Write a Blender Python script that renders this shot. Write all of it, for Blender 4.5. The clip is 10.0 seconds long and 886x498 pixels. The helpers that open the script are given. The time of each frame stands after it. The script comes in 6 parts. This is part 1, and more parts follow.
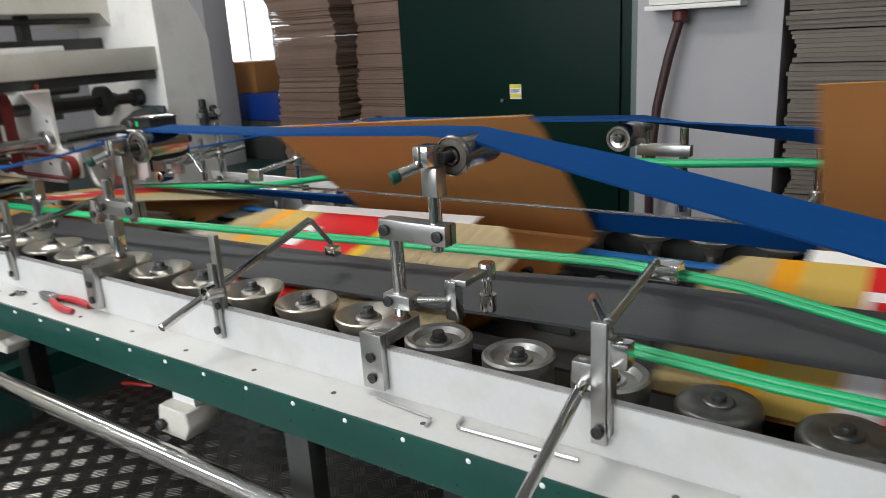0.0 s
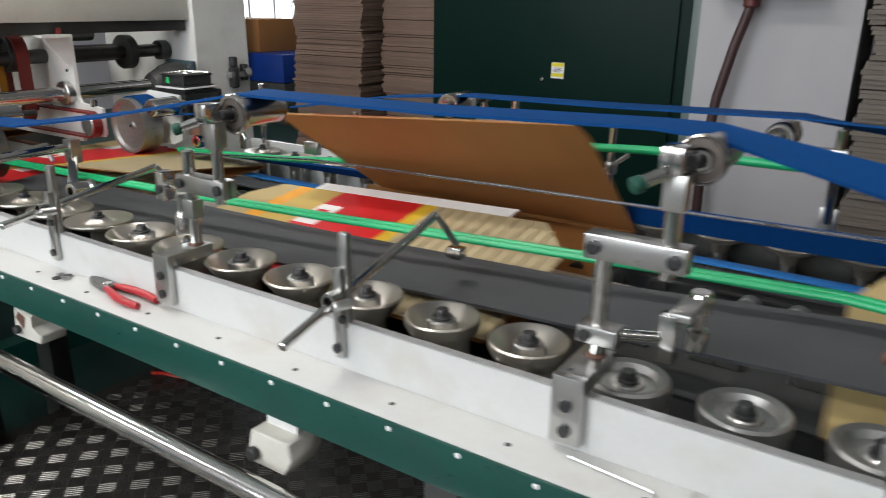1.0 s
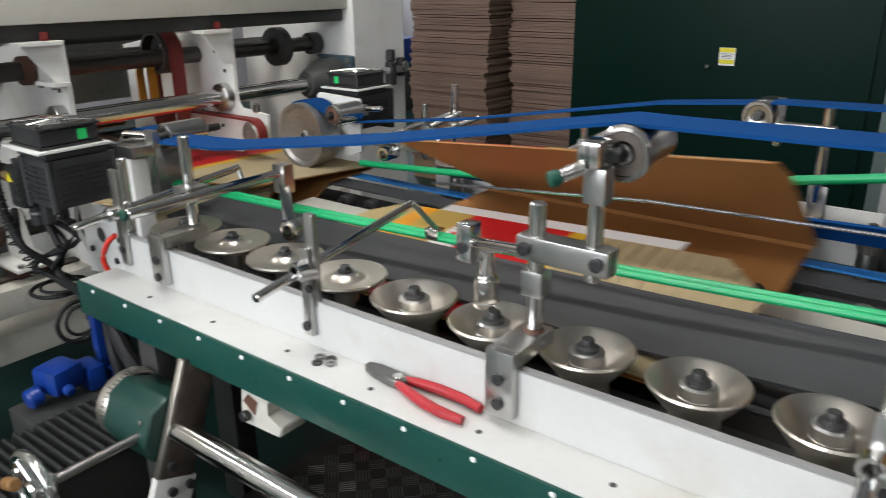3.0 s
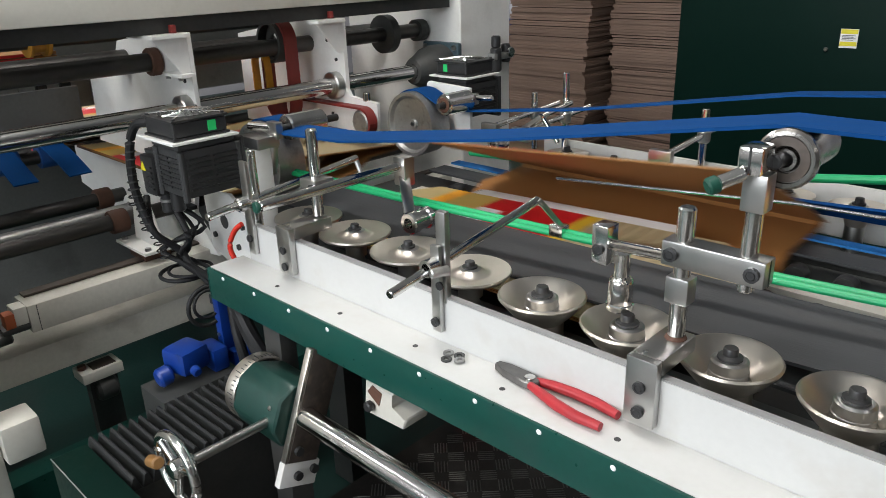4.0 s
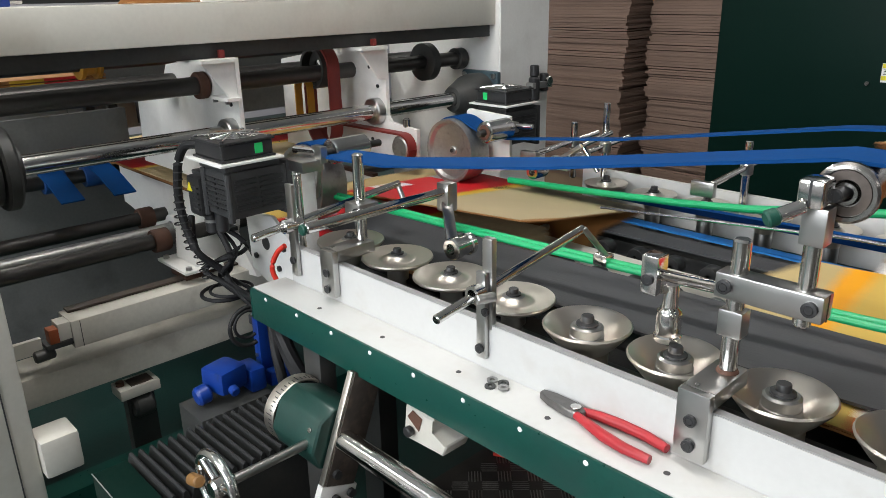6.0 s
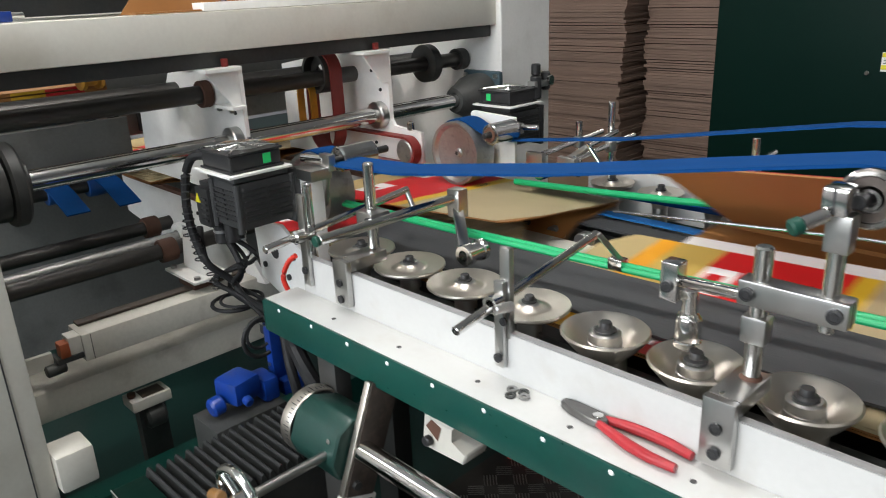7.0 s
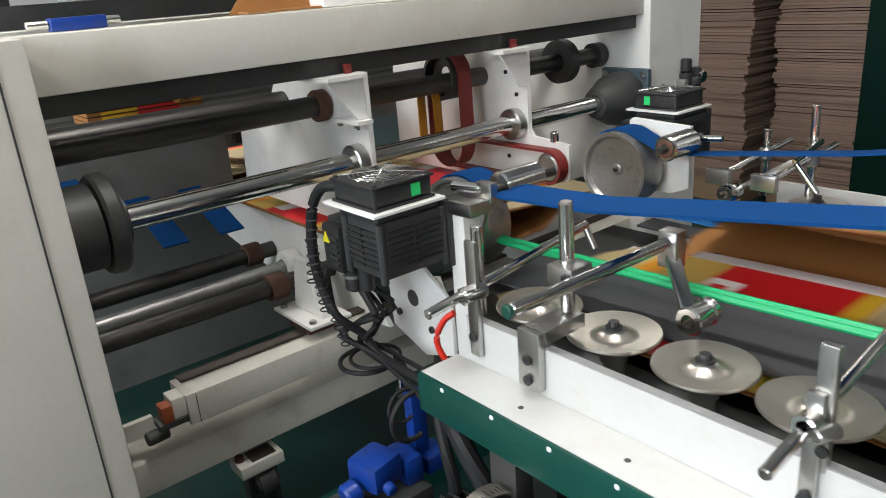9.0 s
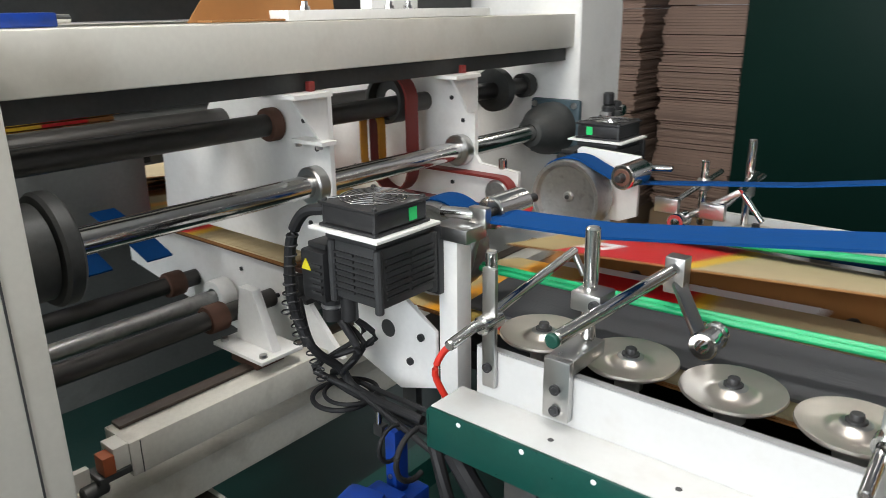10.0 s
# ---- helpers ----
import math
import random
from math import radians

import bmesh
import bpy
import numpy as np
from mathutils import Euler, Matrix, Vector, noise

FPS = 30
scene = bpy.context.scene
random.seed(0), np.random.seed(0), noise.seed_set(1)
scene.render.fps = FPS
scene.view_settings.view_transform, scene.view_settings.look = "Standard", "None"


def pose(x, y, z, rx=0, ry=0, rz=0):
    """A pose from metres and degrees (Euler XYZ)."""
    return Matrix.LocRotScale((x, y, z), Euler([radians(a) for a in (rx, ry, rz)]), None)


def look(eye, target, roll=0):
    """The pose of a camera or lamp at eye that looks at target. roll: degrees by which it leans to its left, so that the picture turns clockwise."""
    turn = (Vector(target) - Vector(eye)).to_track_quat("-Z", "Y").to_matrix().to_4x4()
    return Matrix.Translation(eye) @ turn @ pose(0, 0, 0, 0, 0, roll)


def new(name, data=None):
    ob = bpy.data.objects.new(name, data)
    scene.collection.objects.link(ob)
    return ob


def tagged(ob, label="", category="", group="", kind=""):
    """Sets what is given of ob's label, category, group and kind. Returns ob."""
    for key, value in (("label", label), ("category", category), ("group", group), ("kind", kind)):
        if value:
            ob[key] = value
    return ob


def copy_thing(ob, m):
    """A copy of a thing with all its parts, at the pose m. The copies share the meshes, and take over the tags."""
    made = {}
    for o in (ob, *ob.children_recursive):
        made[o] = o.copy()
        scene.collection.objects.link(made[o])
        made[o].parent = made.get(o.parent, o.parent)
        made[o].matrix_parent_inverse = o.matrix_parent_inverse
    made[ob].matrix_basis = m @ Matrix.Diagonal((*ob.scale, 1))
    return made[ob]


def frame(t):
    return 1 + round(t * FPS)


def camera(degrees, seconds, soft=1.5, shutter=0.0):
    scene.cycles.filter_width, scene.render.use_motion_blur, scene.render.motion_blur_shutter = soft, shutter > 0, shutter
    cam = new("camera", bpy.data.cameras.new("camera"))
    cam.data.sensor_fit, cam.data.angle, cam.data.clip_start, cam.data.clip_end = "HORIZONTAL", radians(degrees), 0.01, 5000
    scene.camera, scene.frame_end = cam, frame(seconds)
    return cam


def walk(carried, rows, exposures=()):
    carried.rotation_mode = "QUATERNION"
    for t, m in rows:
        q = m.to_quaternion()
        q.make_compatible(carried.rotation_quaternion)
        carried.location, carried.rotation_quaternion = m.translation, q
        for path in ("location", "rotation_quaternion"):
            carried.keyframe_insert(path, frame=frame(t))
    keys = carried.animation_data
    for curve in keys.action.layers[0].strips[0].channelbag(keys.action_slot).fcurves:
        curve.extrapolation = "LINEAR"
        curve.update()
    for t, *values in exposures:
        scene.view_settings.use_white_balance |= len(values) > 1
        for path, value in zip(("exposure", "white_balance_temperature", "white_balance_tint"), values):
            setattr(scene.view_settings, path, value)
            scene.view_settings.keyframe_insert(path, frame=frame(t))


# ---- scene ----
cam = camera(62.0, 10.0, soft=0.8, shutter=0.5)
# seconds, eye, yaw (left of +y), pitch, roll
ROWS = [
    (0.0, -0.041, 0.001, 1.330, 35.48, -16.49, -3.34),
    (0.5, -0.256, 0.049, 1.305, 31.63, -17.36, 0.78),
    (1.0, -0.455, 0.036, 1.322, 33.32, -18.64, 0.68),
    (1.5, -0.647, 0.091, 1.312, 36.53, -19.64, -3.19),
    (2.0, -0.838, 0.165, 1.311, 38.35, -20.21, -2.59),
    (2.5, -0.988, 0.171, 1.311, 36.47, -20.09, -1.14),
    (3.0, -1.133, 0.098, 1.326, 37.44, -20.03, -0.65),
    (3.2, -1.161, 0.09, 1.328, 40.37, -20.3, -0.7),
    (4.3, -1.21, 0.055, 1.355, 44.45, -21.36, -1.65),
    (4.5, -1.215, 0.055, 1.352, 44.58, -21.15, -1.24),
    (5.0, -1.222, 0.041, 1.354, 45.53, -20.2, -0.92),
    (5.5, -1.224, 0.043, 1.351, 46.37, -19.45, -0.84),
    (6.8, -1.226, 0.019, 1.361, 45.87, -19.1, -1.93),
    (7.0, -1.252, 0.022, 1.375, 46.14, -19.66, -2.49),
    (7.5, -1.303, -0.023, 1.383, 47.86, -18.60, -2.05),
    (8.0, -1.385, 0.001, 1.367, 49.75, -18.03, -1.65),
    (8.5, -1.557, 0.079, 1.360, 50.36, -19.63, -3.19),
    (9.0, -1.68, 0.111, 1.368, 51.35, -19.78, -4.48),
    (9.5, -1.762, 0.069, 1.370, 47.20, -18.62, -1.91),
    (10.0, -1.891, -0.026, 1.359, 39.64, -18.13, -0.78),
]


def view(x, y, z, yaw, pitch, roll):
    a, b = radians(yaw), radians(pitch)
    way = Vector((-math.sin(a) * math.cos(b), math.cos(a) * math.cos(b), math.sin(b)))
    eye = Vector((x, y, z))
    return look(eye, eye + way, roll)


walk(cam, [(r[0], view(*r[1:])) for r in ROWS], [(0.0, -0.12), (2.0, -0.1), (5.5, 0.01), (8.0, 0.08), (9.0, 0.12), (10.0, 0.17)])

# ---- world and light ----
world = bpy.data.worlds.new("sky")
scene.world = world
world.use_nodes = True
wn = world.node_tree.nodes
sky = wn.new("ShaderNodeTexSky")
sky.sky_type, sky.sun_disc = "NISHITA", False
sky.sun_elevation, sky.sun_rotation = radians(40), radians(200)
world.node_tree.links.new(sky.outputs[0], wn["Background"].inputs[0])
wn["Background"].inputs[1].default_value = 0.12


def area(name, m, sx, sy, watts, colour):
    data = bpy.data.lights.new(name, "AREA")
    data.shape, data.size, data.size_y, data.energy, data.color = "RECTANGLE", sx, sy, watts, colour
    ob = new(name, data)
    ob.matrix_world = m
    return ob


LAMPS = [(x, y, w * k) for x, k in ((-6.0, 2.1), (-2.3, 1.4), (1.4, 0.16), (5.0, 0.3)) for y, w in ((-2.0, 50), (0.9, 35), (5.6, 5.5))]
for lx, ly, lw in LAMPS:
    area("tube_light", pose(lx, ly, 3.92), 1.25, 0.24, lw, (1.0, 0.97, 0.93))
# daylight through the tall window in the wall behind the stacks, and front light through an unseen window added behind
# the camera
area("window_light", pose(-8.9, 8.15, 2.2, 0, -90, 0), 2.2, 1.4, 45, (0.86, 0.93, 1.0))
area("window_light", pose(-2.3, -3.92, 2.3, 90, 0, 0), 5.0, 1.9, 235, (0.9, 0.95, 1.0))

# ---- materials ----


def mat(name, colour, rough=0.5, metal=0.0, var=0.12, scale=6.0, fine=90.0, bump=0.0, bscale=300.0, dirt=None, dirt_amt=0.4, coat=0.0, rand=0.0, stretch=(1, 1, 1), spec=0.5):
    m = bpy.data.materials.new(name)
    m.use_nodes = True
    nt, n = m.node_tree, m.node_tree.nodes
    bs = n["Principled BSDF"]
    co = n.new("ShaderNodeTexCoord")
    mp = n.new("ShaderNodeMapping")
    mp.inputs["Scale"].default_value = stretch
    nt.links.new(co.outputs["Object"], mp.inputs[0])

    def noise_tex(s, d):
        t = n.new("ShaderNodeTexNoise")
        t.inputs["Scale"].default_value, t.inputs["Detail"].default_value = s, d
        nt.links.new(mp.outputs[0], t.inputs["Vector"])
        return t

    big, small = noise_tex(scale, 3), noise_tex(fine, 2)
    add = n.new("ShaderNodeMath")
    add.operation = "MULTIPLY_ADD"
    nt.links.new(big.outputs["Fac"], add.inputs[0])
    add.inputs[1].default_value = 1.4
    nt.links.new(small.outputs["Fac"], add.inputs[2])
    ramp = n.new("ShaderNodeMapRange")
    ramp.inputs["From Min"].default_value, ramp.inputs["From Max"].default_value = 0.7, 1.7
    ramp.inputs["To Min"].default_value, ramp.inputs["To Max"].default_value = 1 - var, 1 + var
    nt.links.new(add.outputs[0], ramp.inputs["Value"])
    val = ramp.outputs["Result"]
    if rand:
        info = n.new("ShaderNodeObjectInfo")
        geo = n.new("ShaderNodeNewGeometry")
        s = n.new("ShaderNodeMath")
        s.operation = "ADD"
        nt.links.new(info.outputs["Random"], s.inputs[0])
        nt.links.new(geo.outputs["Random Per Island"], s.inputs[1])
        r2 = n.new("ShaderNodeMapRange")
        r2.inputs["From Max"].default_value = 2.0
        r2.inputs["To Min"].default_value, r2.inputs["To Max"].default_value = 1 - rand, 1 + rand
        nt.links.new(s.outputs[0], r2.inputs["Value"])
        mu = n.new("ShaderNodeMath")
        mu.operation = "MULTIPLY"
        nt.links.new(val, mu.inputs[0])
        nt.links.new(r2.outputs["Result"], mu.inputs[1])
        val = mu.outputs[0]
    sc = n.new("ShaderNodeVectorMath")
    sc.operation = "SCALE"
    sc.inputs[0].default_value = colour
    nt.links.new(val, sc.inputs["Scale"])
    out = sc.outputs[0]
    if dirt:
        d = noise_tex(scale * 2.3, 6)
        dm = n.new("ShaderNodeMapRange")
        dm.inputs["From Min"].default_value, dm.inputs["From Max"].default_value = 0.54, 0.72
        dm.inputs["To Max"].default_value = dirt_amt
        nt.links.new(d.outputs["Fac"], dm.inputs["Value"])
        mx = n.new("ShaderNodeMix")
        mx.data_type = "RGBA"
        nt.links.new(dm.outputs["Result"], mx.inputs["Factor"])
        nt.links.new(out, mx.inputs["A"])
        mx.inputs["B"].default_value = (*dirt, 1)
        out = mx.outputs["Result"]
    nt.links.new(out, bs.inputs["Base Color"])
    rr = n.new("ShaderNodeMapRange")
    rr.inputs["To Min"].default_value, rr.inputs["To Max"].default_value = max(rough - 0.1 + 0.08 * metal, 0.03), min(rough + 0.1 - 0.07 * metal, 1)
    nt.links.new(small.outputs["Fac"], rr.inputs["Value"])
    nt.links.new(rr.outputs["Result"], bs.inputs["Roughness"])
    bs.inputs["Metallic"].default_value = metal
    bs.inputs["Specular IOR Level"].default_value = spec
    bs.inputs["Coat Weight"].default_value = coat
    if bump:
        bt = noise_tex(bscale, 3)
        bp = n.new("ShaderNodeBump")
        bp.inputs["Strength"].default_value, bp.inputs["Distance"].default_value = bump, 0.002
        nt.links.new(bt.outputs["Fac"], bp.inputs["Height"])
        nt.links.new(bp.outputs["Normal"], bs.inputs["Normal"])
    return m


def glow(name, colour, strength):
    m = bpy.data.materials.new(name)
    m.use_nodes = True
    bs = m.node_tree.nodes["Principled BSDF"]
    bs.inputs["Base Color"].default_value = (*colour, 1)
    bs.inputs["Emission Color"].default_value = (*colour, 1)
    bs.inputs["Emission Strength"].default_value = strength
    return m


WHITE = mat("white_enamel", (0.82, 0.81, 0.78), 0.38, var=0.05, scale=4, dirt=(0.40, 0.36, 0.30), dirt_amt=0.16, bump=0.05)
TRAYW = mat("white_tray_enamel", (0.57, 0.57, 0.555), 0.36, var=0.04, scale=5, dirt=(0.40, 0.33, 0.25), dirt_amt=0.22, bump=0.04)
CREAM = mat("cream_enamel", (0.64, 0.62, 0.555), 0.42, var=0.05, scale=3, dirt=(0.34, 0.29, 0.22), dirt_amt=0.2, bump=0.05)
GREASY = mat("greasy_cream_enamel", (0.60, 0.575, 0.51), 0.45, var=0.10, scale=3, dirt=(0.16, 0.125, 0.09), dirt_amt=0.5, bump=0.06)
EDGE = mat("bare_edge_steel", (0.46, 0.46, 0.46), 0.45, 0.6, var=0.1)
GREEN = mat("dark_green_enamel", (0.006, 0.062, 0.048), 0.32, var=0.16, scale=5, dirt=(0.02, 0.05, 0.045), dirt_amt=0.4, bump=0.04)
CABGREEN = mat("cabinet_green_enamel", (0.0034, 0.0175, 0.013), 0.42, var=0.10, scale=2, bump=0.03, spec=0.10)
CHROME = mat("chrome", (0.70, 0.69, 0.67), 0.13, 1.0, var=0.05, scale=6, fine=40)
STEEL = mat("machined_steel", (0.50, 0.495, 0.48), 0.28, 1.0, var=0.07, scale=6, fine=40, dirt=(0.40, 0.375, 0.34), dirt_amt=0.2)
ALU = mat("turned_aluminium", (0.67, 0.62, 0.55), 0.32, 0.95, var=0.06, scale=6, fine=50, dirt=(0.52, 0.47, 0.40), dirt_amt=0.25)
CAST = mat("cast_aluminium", (0.42, 0.42, 0.41), 0.42, 0.9, var=0.15, scale=16, dirt=(0.18, 0.17, 0.16), dirt_amt=0.5)
BLACK = mat("black_oxide", (0.034, 0.034, 0.035), 0.38, 0.2, var=0.2)
RUBBER = mat("black_rubber", (0.040, 0.041, 0.042), 0.5, var=0.2, scale=10, bump=0.2)
BELT = mat("charcoal_belt", (0.050, 0.052, 0.056), 0.62, var=0.16, scale=5, fine=140, dirt=(0.10, 0.09, 0.085), dirt_amt=0.35, bump=0.25, stretch=(0.15, 1, 1))
BLUE = mat("blue_belt", (0.003, 0.050, 0.185), 0.78, spec=0.12, var=0.14, scale=8, fine=150, bump=0.1, stretch=(0.2, 1, 1))
PALEBLUE = mat("light_blue_belt", (0.02, 0.18, 0.52), 0.5, var=0.12, stretch=(0.2, 1, 1))
GREENROD = mat("green_round_belt", (0.006, 0.36, 0.13), 0.42, var=0.14, scale=9, bump=0.08, stretch=(0.3, 1, 1))
DARK = mat("dark_bed_steel", (0.058, 0.060, 0.058), 0.5, 0.3, var=0.25, scale=4, dirt=(0.09, 0.08, 0.07), dirt_amt=0.4, bump=0.1)
SHAFT = mat("dark_blued_shaft", (0.085, 0.082, 0.078), 0.36, 0.7, var=0.2, stretch=(1, 0.3, 1))
TREAD = mat("tread_plate", (0.070, 0.064, 0.058), 0.42, 0.6, var=0.25, scale=3, dirt=(0.04, 0.035, 0.03), dirt_amt=0.7, bump=0.15)
TREADBAR = mat("tread_plate_bar", (0.27, 0.262, 0.24), 0.30, 0.9, var=0.25, scale=3, rand=0.3)
FLOOR = mat("green_floor_paint", (0.007, 0.034, 0.029), 0.45, var=0.2, scale=1.2, dirt=(0.035, 0.045, 0.04), dirt_amt=0.4, bump=0.1)
WALL = mat("white_wall_paint", (0.44, 0.43, 0.45), 0.75, var=0.04, scale=1.5, bump=0.08, bscale=80)
CEIL = mat("ceiling_paint", (0.55, 0.56, 0.56), 0.8, var=0.05)
KRAFT = mat("kraft_board", (0.345, 0.152, 0.043), 0.72, var=0.08, scale=3, fine=60, bump=0.08, stretch=(4, 1, 1))
TAN = mat("printed_tan", (0.47, 0.36, 0.165), 0.55, var=0.08)
PALE = mat("printed_beige", (0.47, 0.38, 0.225), 0.6, var=0.08)
YELLOW = mat("printed_yellow", (0.70, 0.45, 0.03), 0.5, var=0.06)
ORANGE = mat("printed_orange", (0.78, 0.34, 0.01), 0.5, var=0.06)
RED = mat("printed_red", (0.62, 0.012, 0.018), 0.48, var=0.06)
PAPERW = mat("white_paper", (0.86, 0.85, 0.84), 0.6, var=0.04)
STACK = mat("stacked_board_edge", (0.205, 0.138, 0.106), 0.85, var=0.14, scale=3, fine=60, rand=0.16, bump=0.2, stretch=(1, 1, 6))
# the board edge again, with the shade beside the pillar put into its colour
STACK2 = mat("shaded_board_edge", (0.17, 0.145, 0.125), 0.85, var=0.16, scale=3, fine=60, rand=0.28, bump=0.2, stretch=(1, 1, 6))
MOTORBLUE = mat("blue_motor_enamel", (0.006, 0.042, 0.27), 0.35, var=0.12, scale=12, dirt=(0.02, 0.03, 0.08), dirt_amt=0.5)
REDBELT = mat("dark_red_belt", (0.20, 0.024, 0.020), 0.5, var=0.14, scale=10)
YBELT = mat("amber_belt", (0.50, 0.23, 0.02), 0.5, var=0.14, scale=10)
PLIERRED = mat("red_grip", (0.36, 0.014, 0.022), 0.36, var=0.12, scale=30)
RUST = mat("rusty_brown", (0.10, 0.045, 0.028), 0.7, var=0.25, scale=12)
GREYPL = mat("grey_sheet_steel", (0.16, 0.165, 0.16), 0.5, var=0.15, scale=3, dirt=(0.07, 0.07, 0.065), dirt_amt=0.5)
GREENCAP = mat("green_rod_cap", (0.003, 0.055, 0.036), 0.5)
LABELG = mat("green_label", (0.02, 0.62, 0.16), 0.5, var=0.03)
LABELY = mat("yellow_label", (0.78, 0.68, 0.03), 0.5, var=0.03)
LABELK = mat("dark_print", (0.05, 0.05, 0.05), 0.6)
REDPL = mat("red_plastic", (0.62, 0.03, 0.015), 0.4)
JAW = mat("dark_jaw_and_shaded_drum_steel", (0.16, 0.155, 0.15), 0.36, 0.8, var=0.2, scale=30, bump=0.1)
PLEAT = mat("bellows_cloth", (0.020, 0.021, 0.021), 0.65, var=0.25, scale=10, bump=0.2, spec=0.3)
GEARGREEN = mat("gearbox_enamel", (0.014, 0.050, 0.041), 0.36, var=0.2, scale=8, dirt=(0.03, 0.035, 0.03), dirt_amt=0.4, bump=0.06)
ROLLER = mat("polished_roller_steel", (0.42, 0.40, 0.38), 0.22, 1.0, var=0.08, scale=8, fine=50)
MUSTARD = mat("printed_mustard", (0.58, 0.40, 0.09), 0.52, var=0.06)
WIRE = mat("black_cable_sheath", (0.016, 0.016, 0.017), 0.55, var=0.2, scale=20, spec=0.3)
GREASE = mat("brown_grease", (0.055, 0.040, 0.030), 0.55, var=0.3, scale=14)
WORN = mat("worn_dark_flange", (0.085, 0.068, 0.058), 0.5, 0.4, var=0.3, scale=20, dirt=(0.16, 0.12, 0.09), dirt_amt=0.5)
PALEG = mat("pale_grey_enamel", (0.42, 0.42, 0.40), 0.5, var=0.12, scale=4, dirt=(0.16, 0.15, 0.13), dirt_amt=0.5)
SLEEVE = mat("blue_plastic", (0.010, 0.06, 0.22), 0.45)
CABLE = mat("brown_cable", (0.05, 0.022, 0.022), 0.5, var=0.15)
TUBE = glow("tube_glow", (1.0, 0.97, 0.92), 6.0)
DAY = glow("daylight_backdrop", (0.92, 0.96, 1.0), 3.0)

# ---- mesh tools ----


def box(bm, x0, y0, z0, x1, y1, z1, bev=0.0, m=None):
    vs = [Vector((x, y, z)) for x in (x0, x1) for y in (y0, y1) for z in (z0, z1)]
    v = [bm.verts.new(m @ p if m else p) for p in vs]
    fs = [bm.faces.new([v[i] for i in f]) for f in ((0, 1, 3, 2), (4, 6, 7, 5), (0, 4, 5, 1), (2, 3, 7, 6), (0, 2, 6, 4), (1, 5, 7, 3))]
    if bev:
        bmesh.ops.bevel(bm, geom=list({e for f in fs for e in f.edges}), offset=bev, segments=2, affect="EDGES", profile=0.6)
    return bm


def ring_faces(bm, a, b):
    n = len(a)
    for i in range(n):
        bm.faces.new((a[i], a[(i + 1) % n], b[(i + 1) % n], b[i]))


def tube(bm, pts, r, seg=14, caps=True, radii=None):
    pts = [Vector(p) for p in pts]
    rings, up = [], Vector((0, 0, 1))
    for i, p in enumerate(pts):
        d = (pts[min(i + 1, len(pts) - 1)] - pts[max(i - 1, 0)]).normalized()
        side = d.cross(up if abs(d.z) < 0.95 else Vector((1, 0, 0))).normalized()
        top = side.cross(d)
        rr = radii[i] if radii else r
        rings.append([bm.verts.new(p + rr * (math.cos(a) * side + math.sin(a) * top)) for a in (2 * math.pi * k / seg for k in range(seg))])
    for a, b in zip(rings, rings[1:]):
        ring_faces(bm, a, b)
    if caps:
        bm.faces.new(list(reversed(rings[0])))
        bm.faces.new(rings[-1])
    return bm


def rod(bm, p, q, r, seg=16, ch=0.12):
    p, q = Vector(p), Vector(q)
    d = (q - p).normalized()
    c = min(r * ch * 2, (q - p).length * 0.2)
    return tube(bm, [p, p + d * c, q - d * c, q], r, seg, True, [r - c, r, r, r - c])


def lathe(bm, profile, at=(0, 0, 0), axis="z", seg=28):
    turn = {"z": Matrix(), "x": Matrix.Rotation(radians(90), 4, "Y"), "y": Matrix.Rotation(radians(-90), 4, "X")}[axis]
    m = Matrix.Translation(at) @ turn
    rings = []
    for r, h in profile:
        if r < 1e-5:
            rings.append([bm.verts.new(m @ Vector((0, 0, h)))])
        else:
            rings.append([bm.verts.new(m @ Vector((r * math.cos(2 * math.pi * k / seg), r * math.sin(2 * math.pi * k / seg), h))) for k in range(seg)])
    for a, b in zip(rings, rings[1:]):
        if len(a) == 1 and len(b) == 1:
            continue
        if len(a) == 1:
            for i in range(seg):
                bm.faces.new((a[0], b[i], b[(i + 1) % seg]))
        elif len(b) == 1:
            for i in range(seg):
                bm.faces.new((a[i], a[(i + 1) % seg], b[0]))
        else:
            ring_faces(bm, a, b)
    return bm


def prism(bm, poly, axis, lo, hi, bev=0.0):
    def put(a, b, h):
        return {"y": (a, h, b), "x": (h, a, b), "z": (a, b, h)}[axis]
    u = [bm.verts.new(put(a, b, lo)) for a, b in poly]
    w = [bm.verts.new(put(a, b, hi)) for a, b in poly]
    fs = [bm.faces.new(list(reversed(u))), bm.faces.new(w)]
    n = len(poly)
    for i in range(n):
        fs.append(bm.faces.new((u[i], u[(i + 1) % n], w[(i + 1) % n], w[i])))
    if bev:
        bmesh.ops.bevel(bm, geom=list({e for f in fs for e in f.edges}), offset=bev, segments=1, affect="EDGES")
    return bm


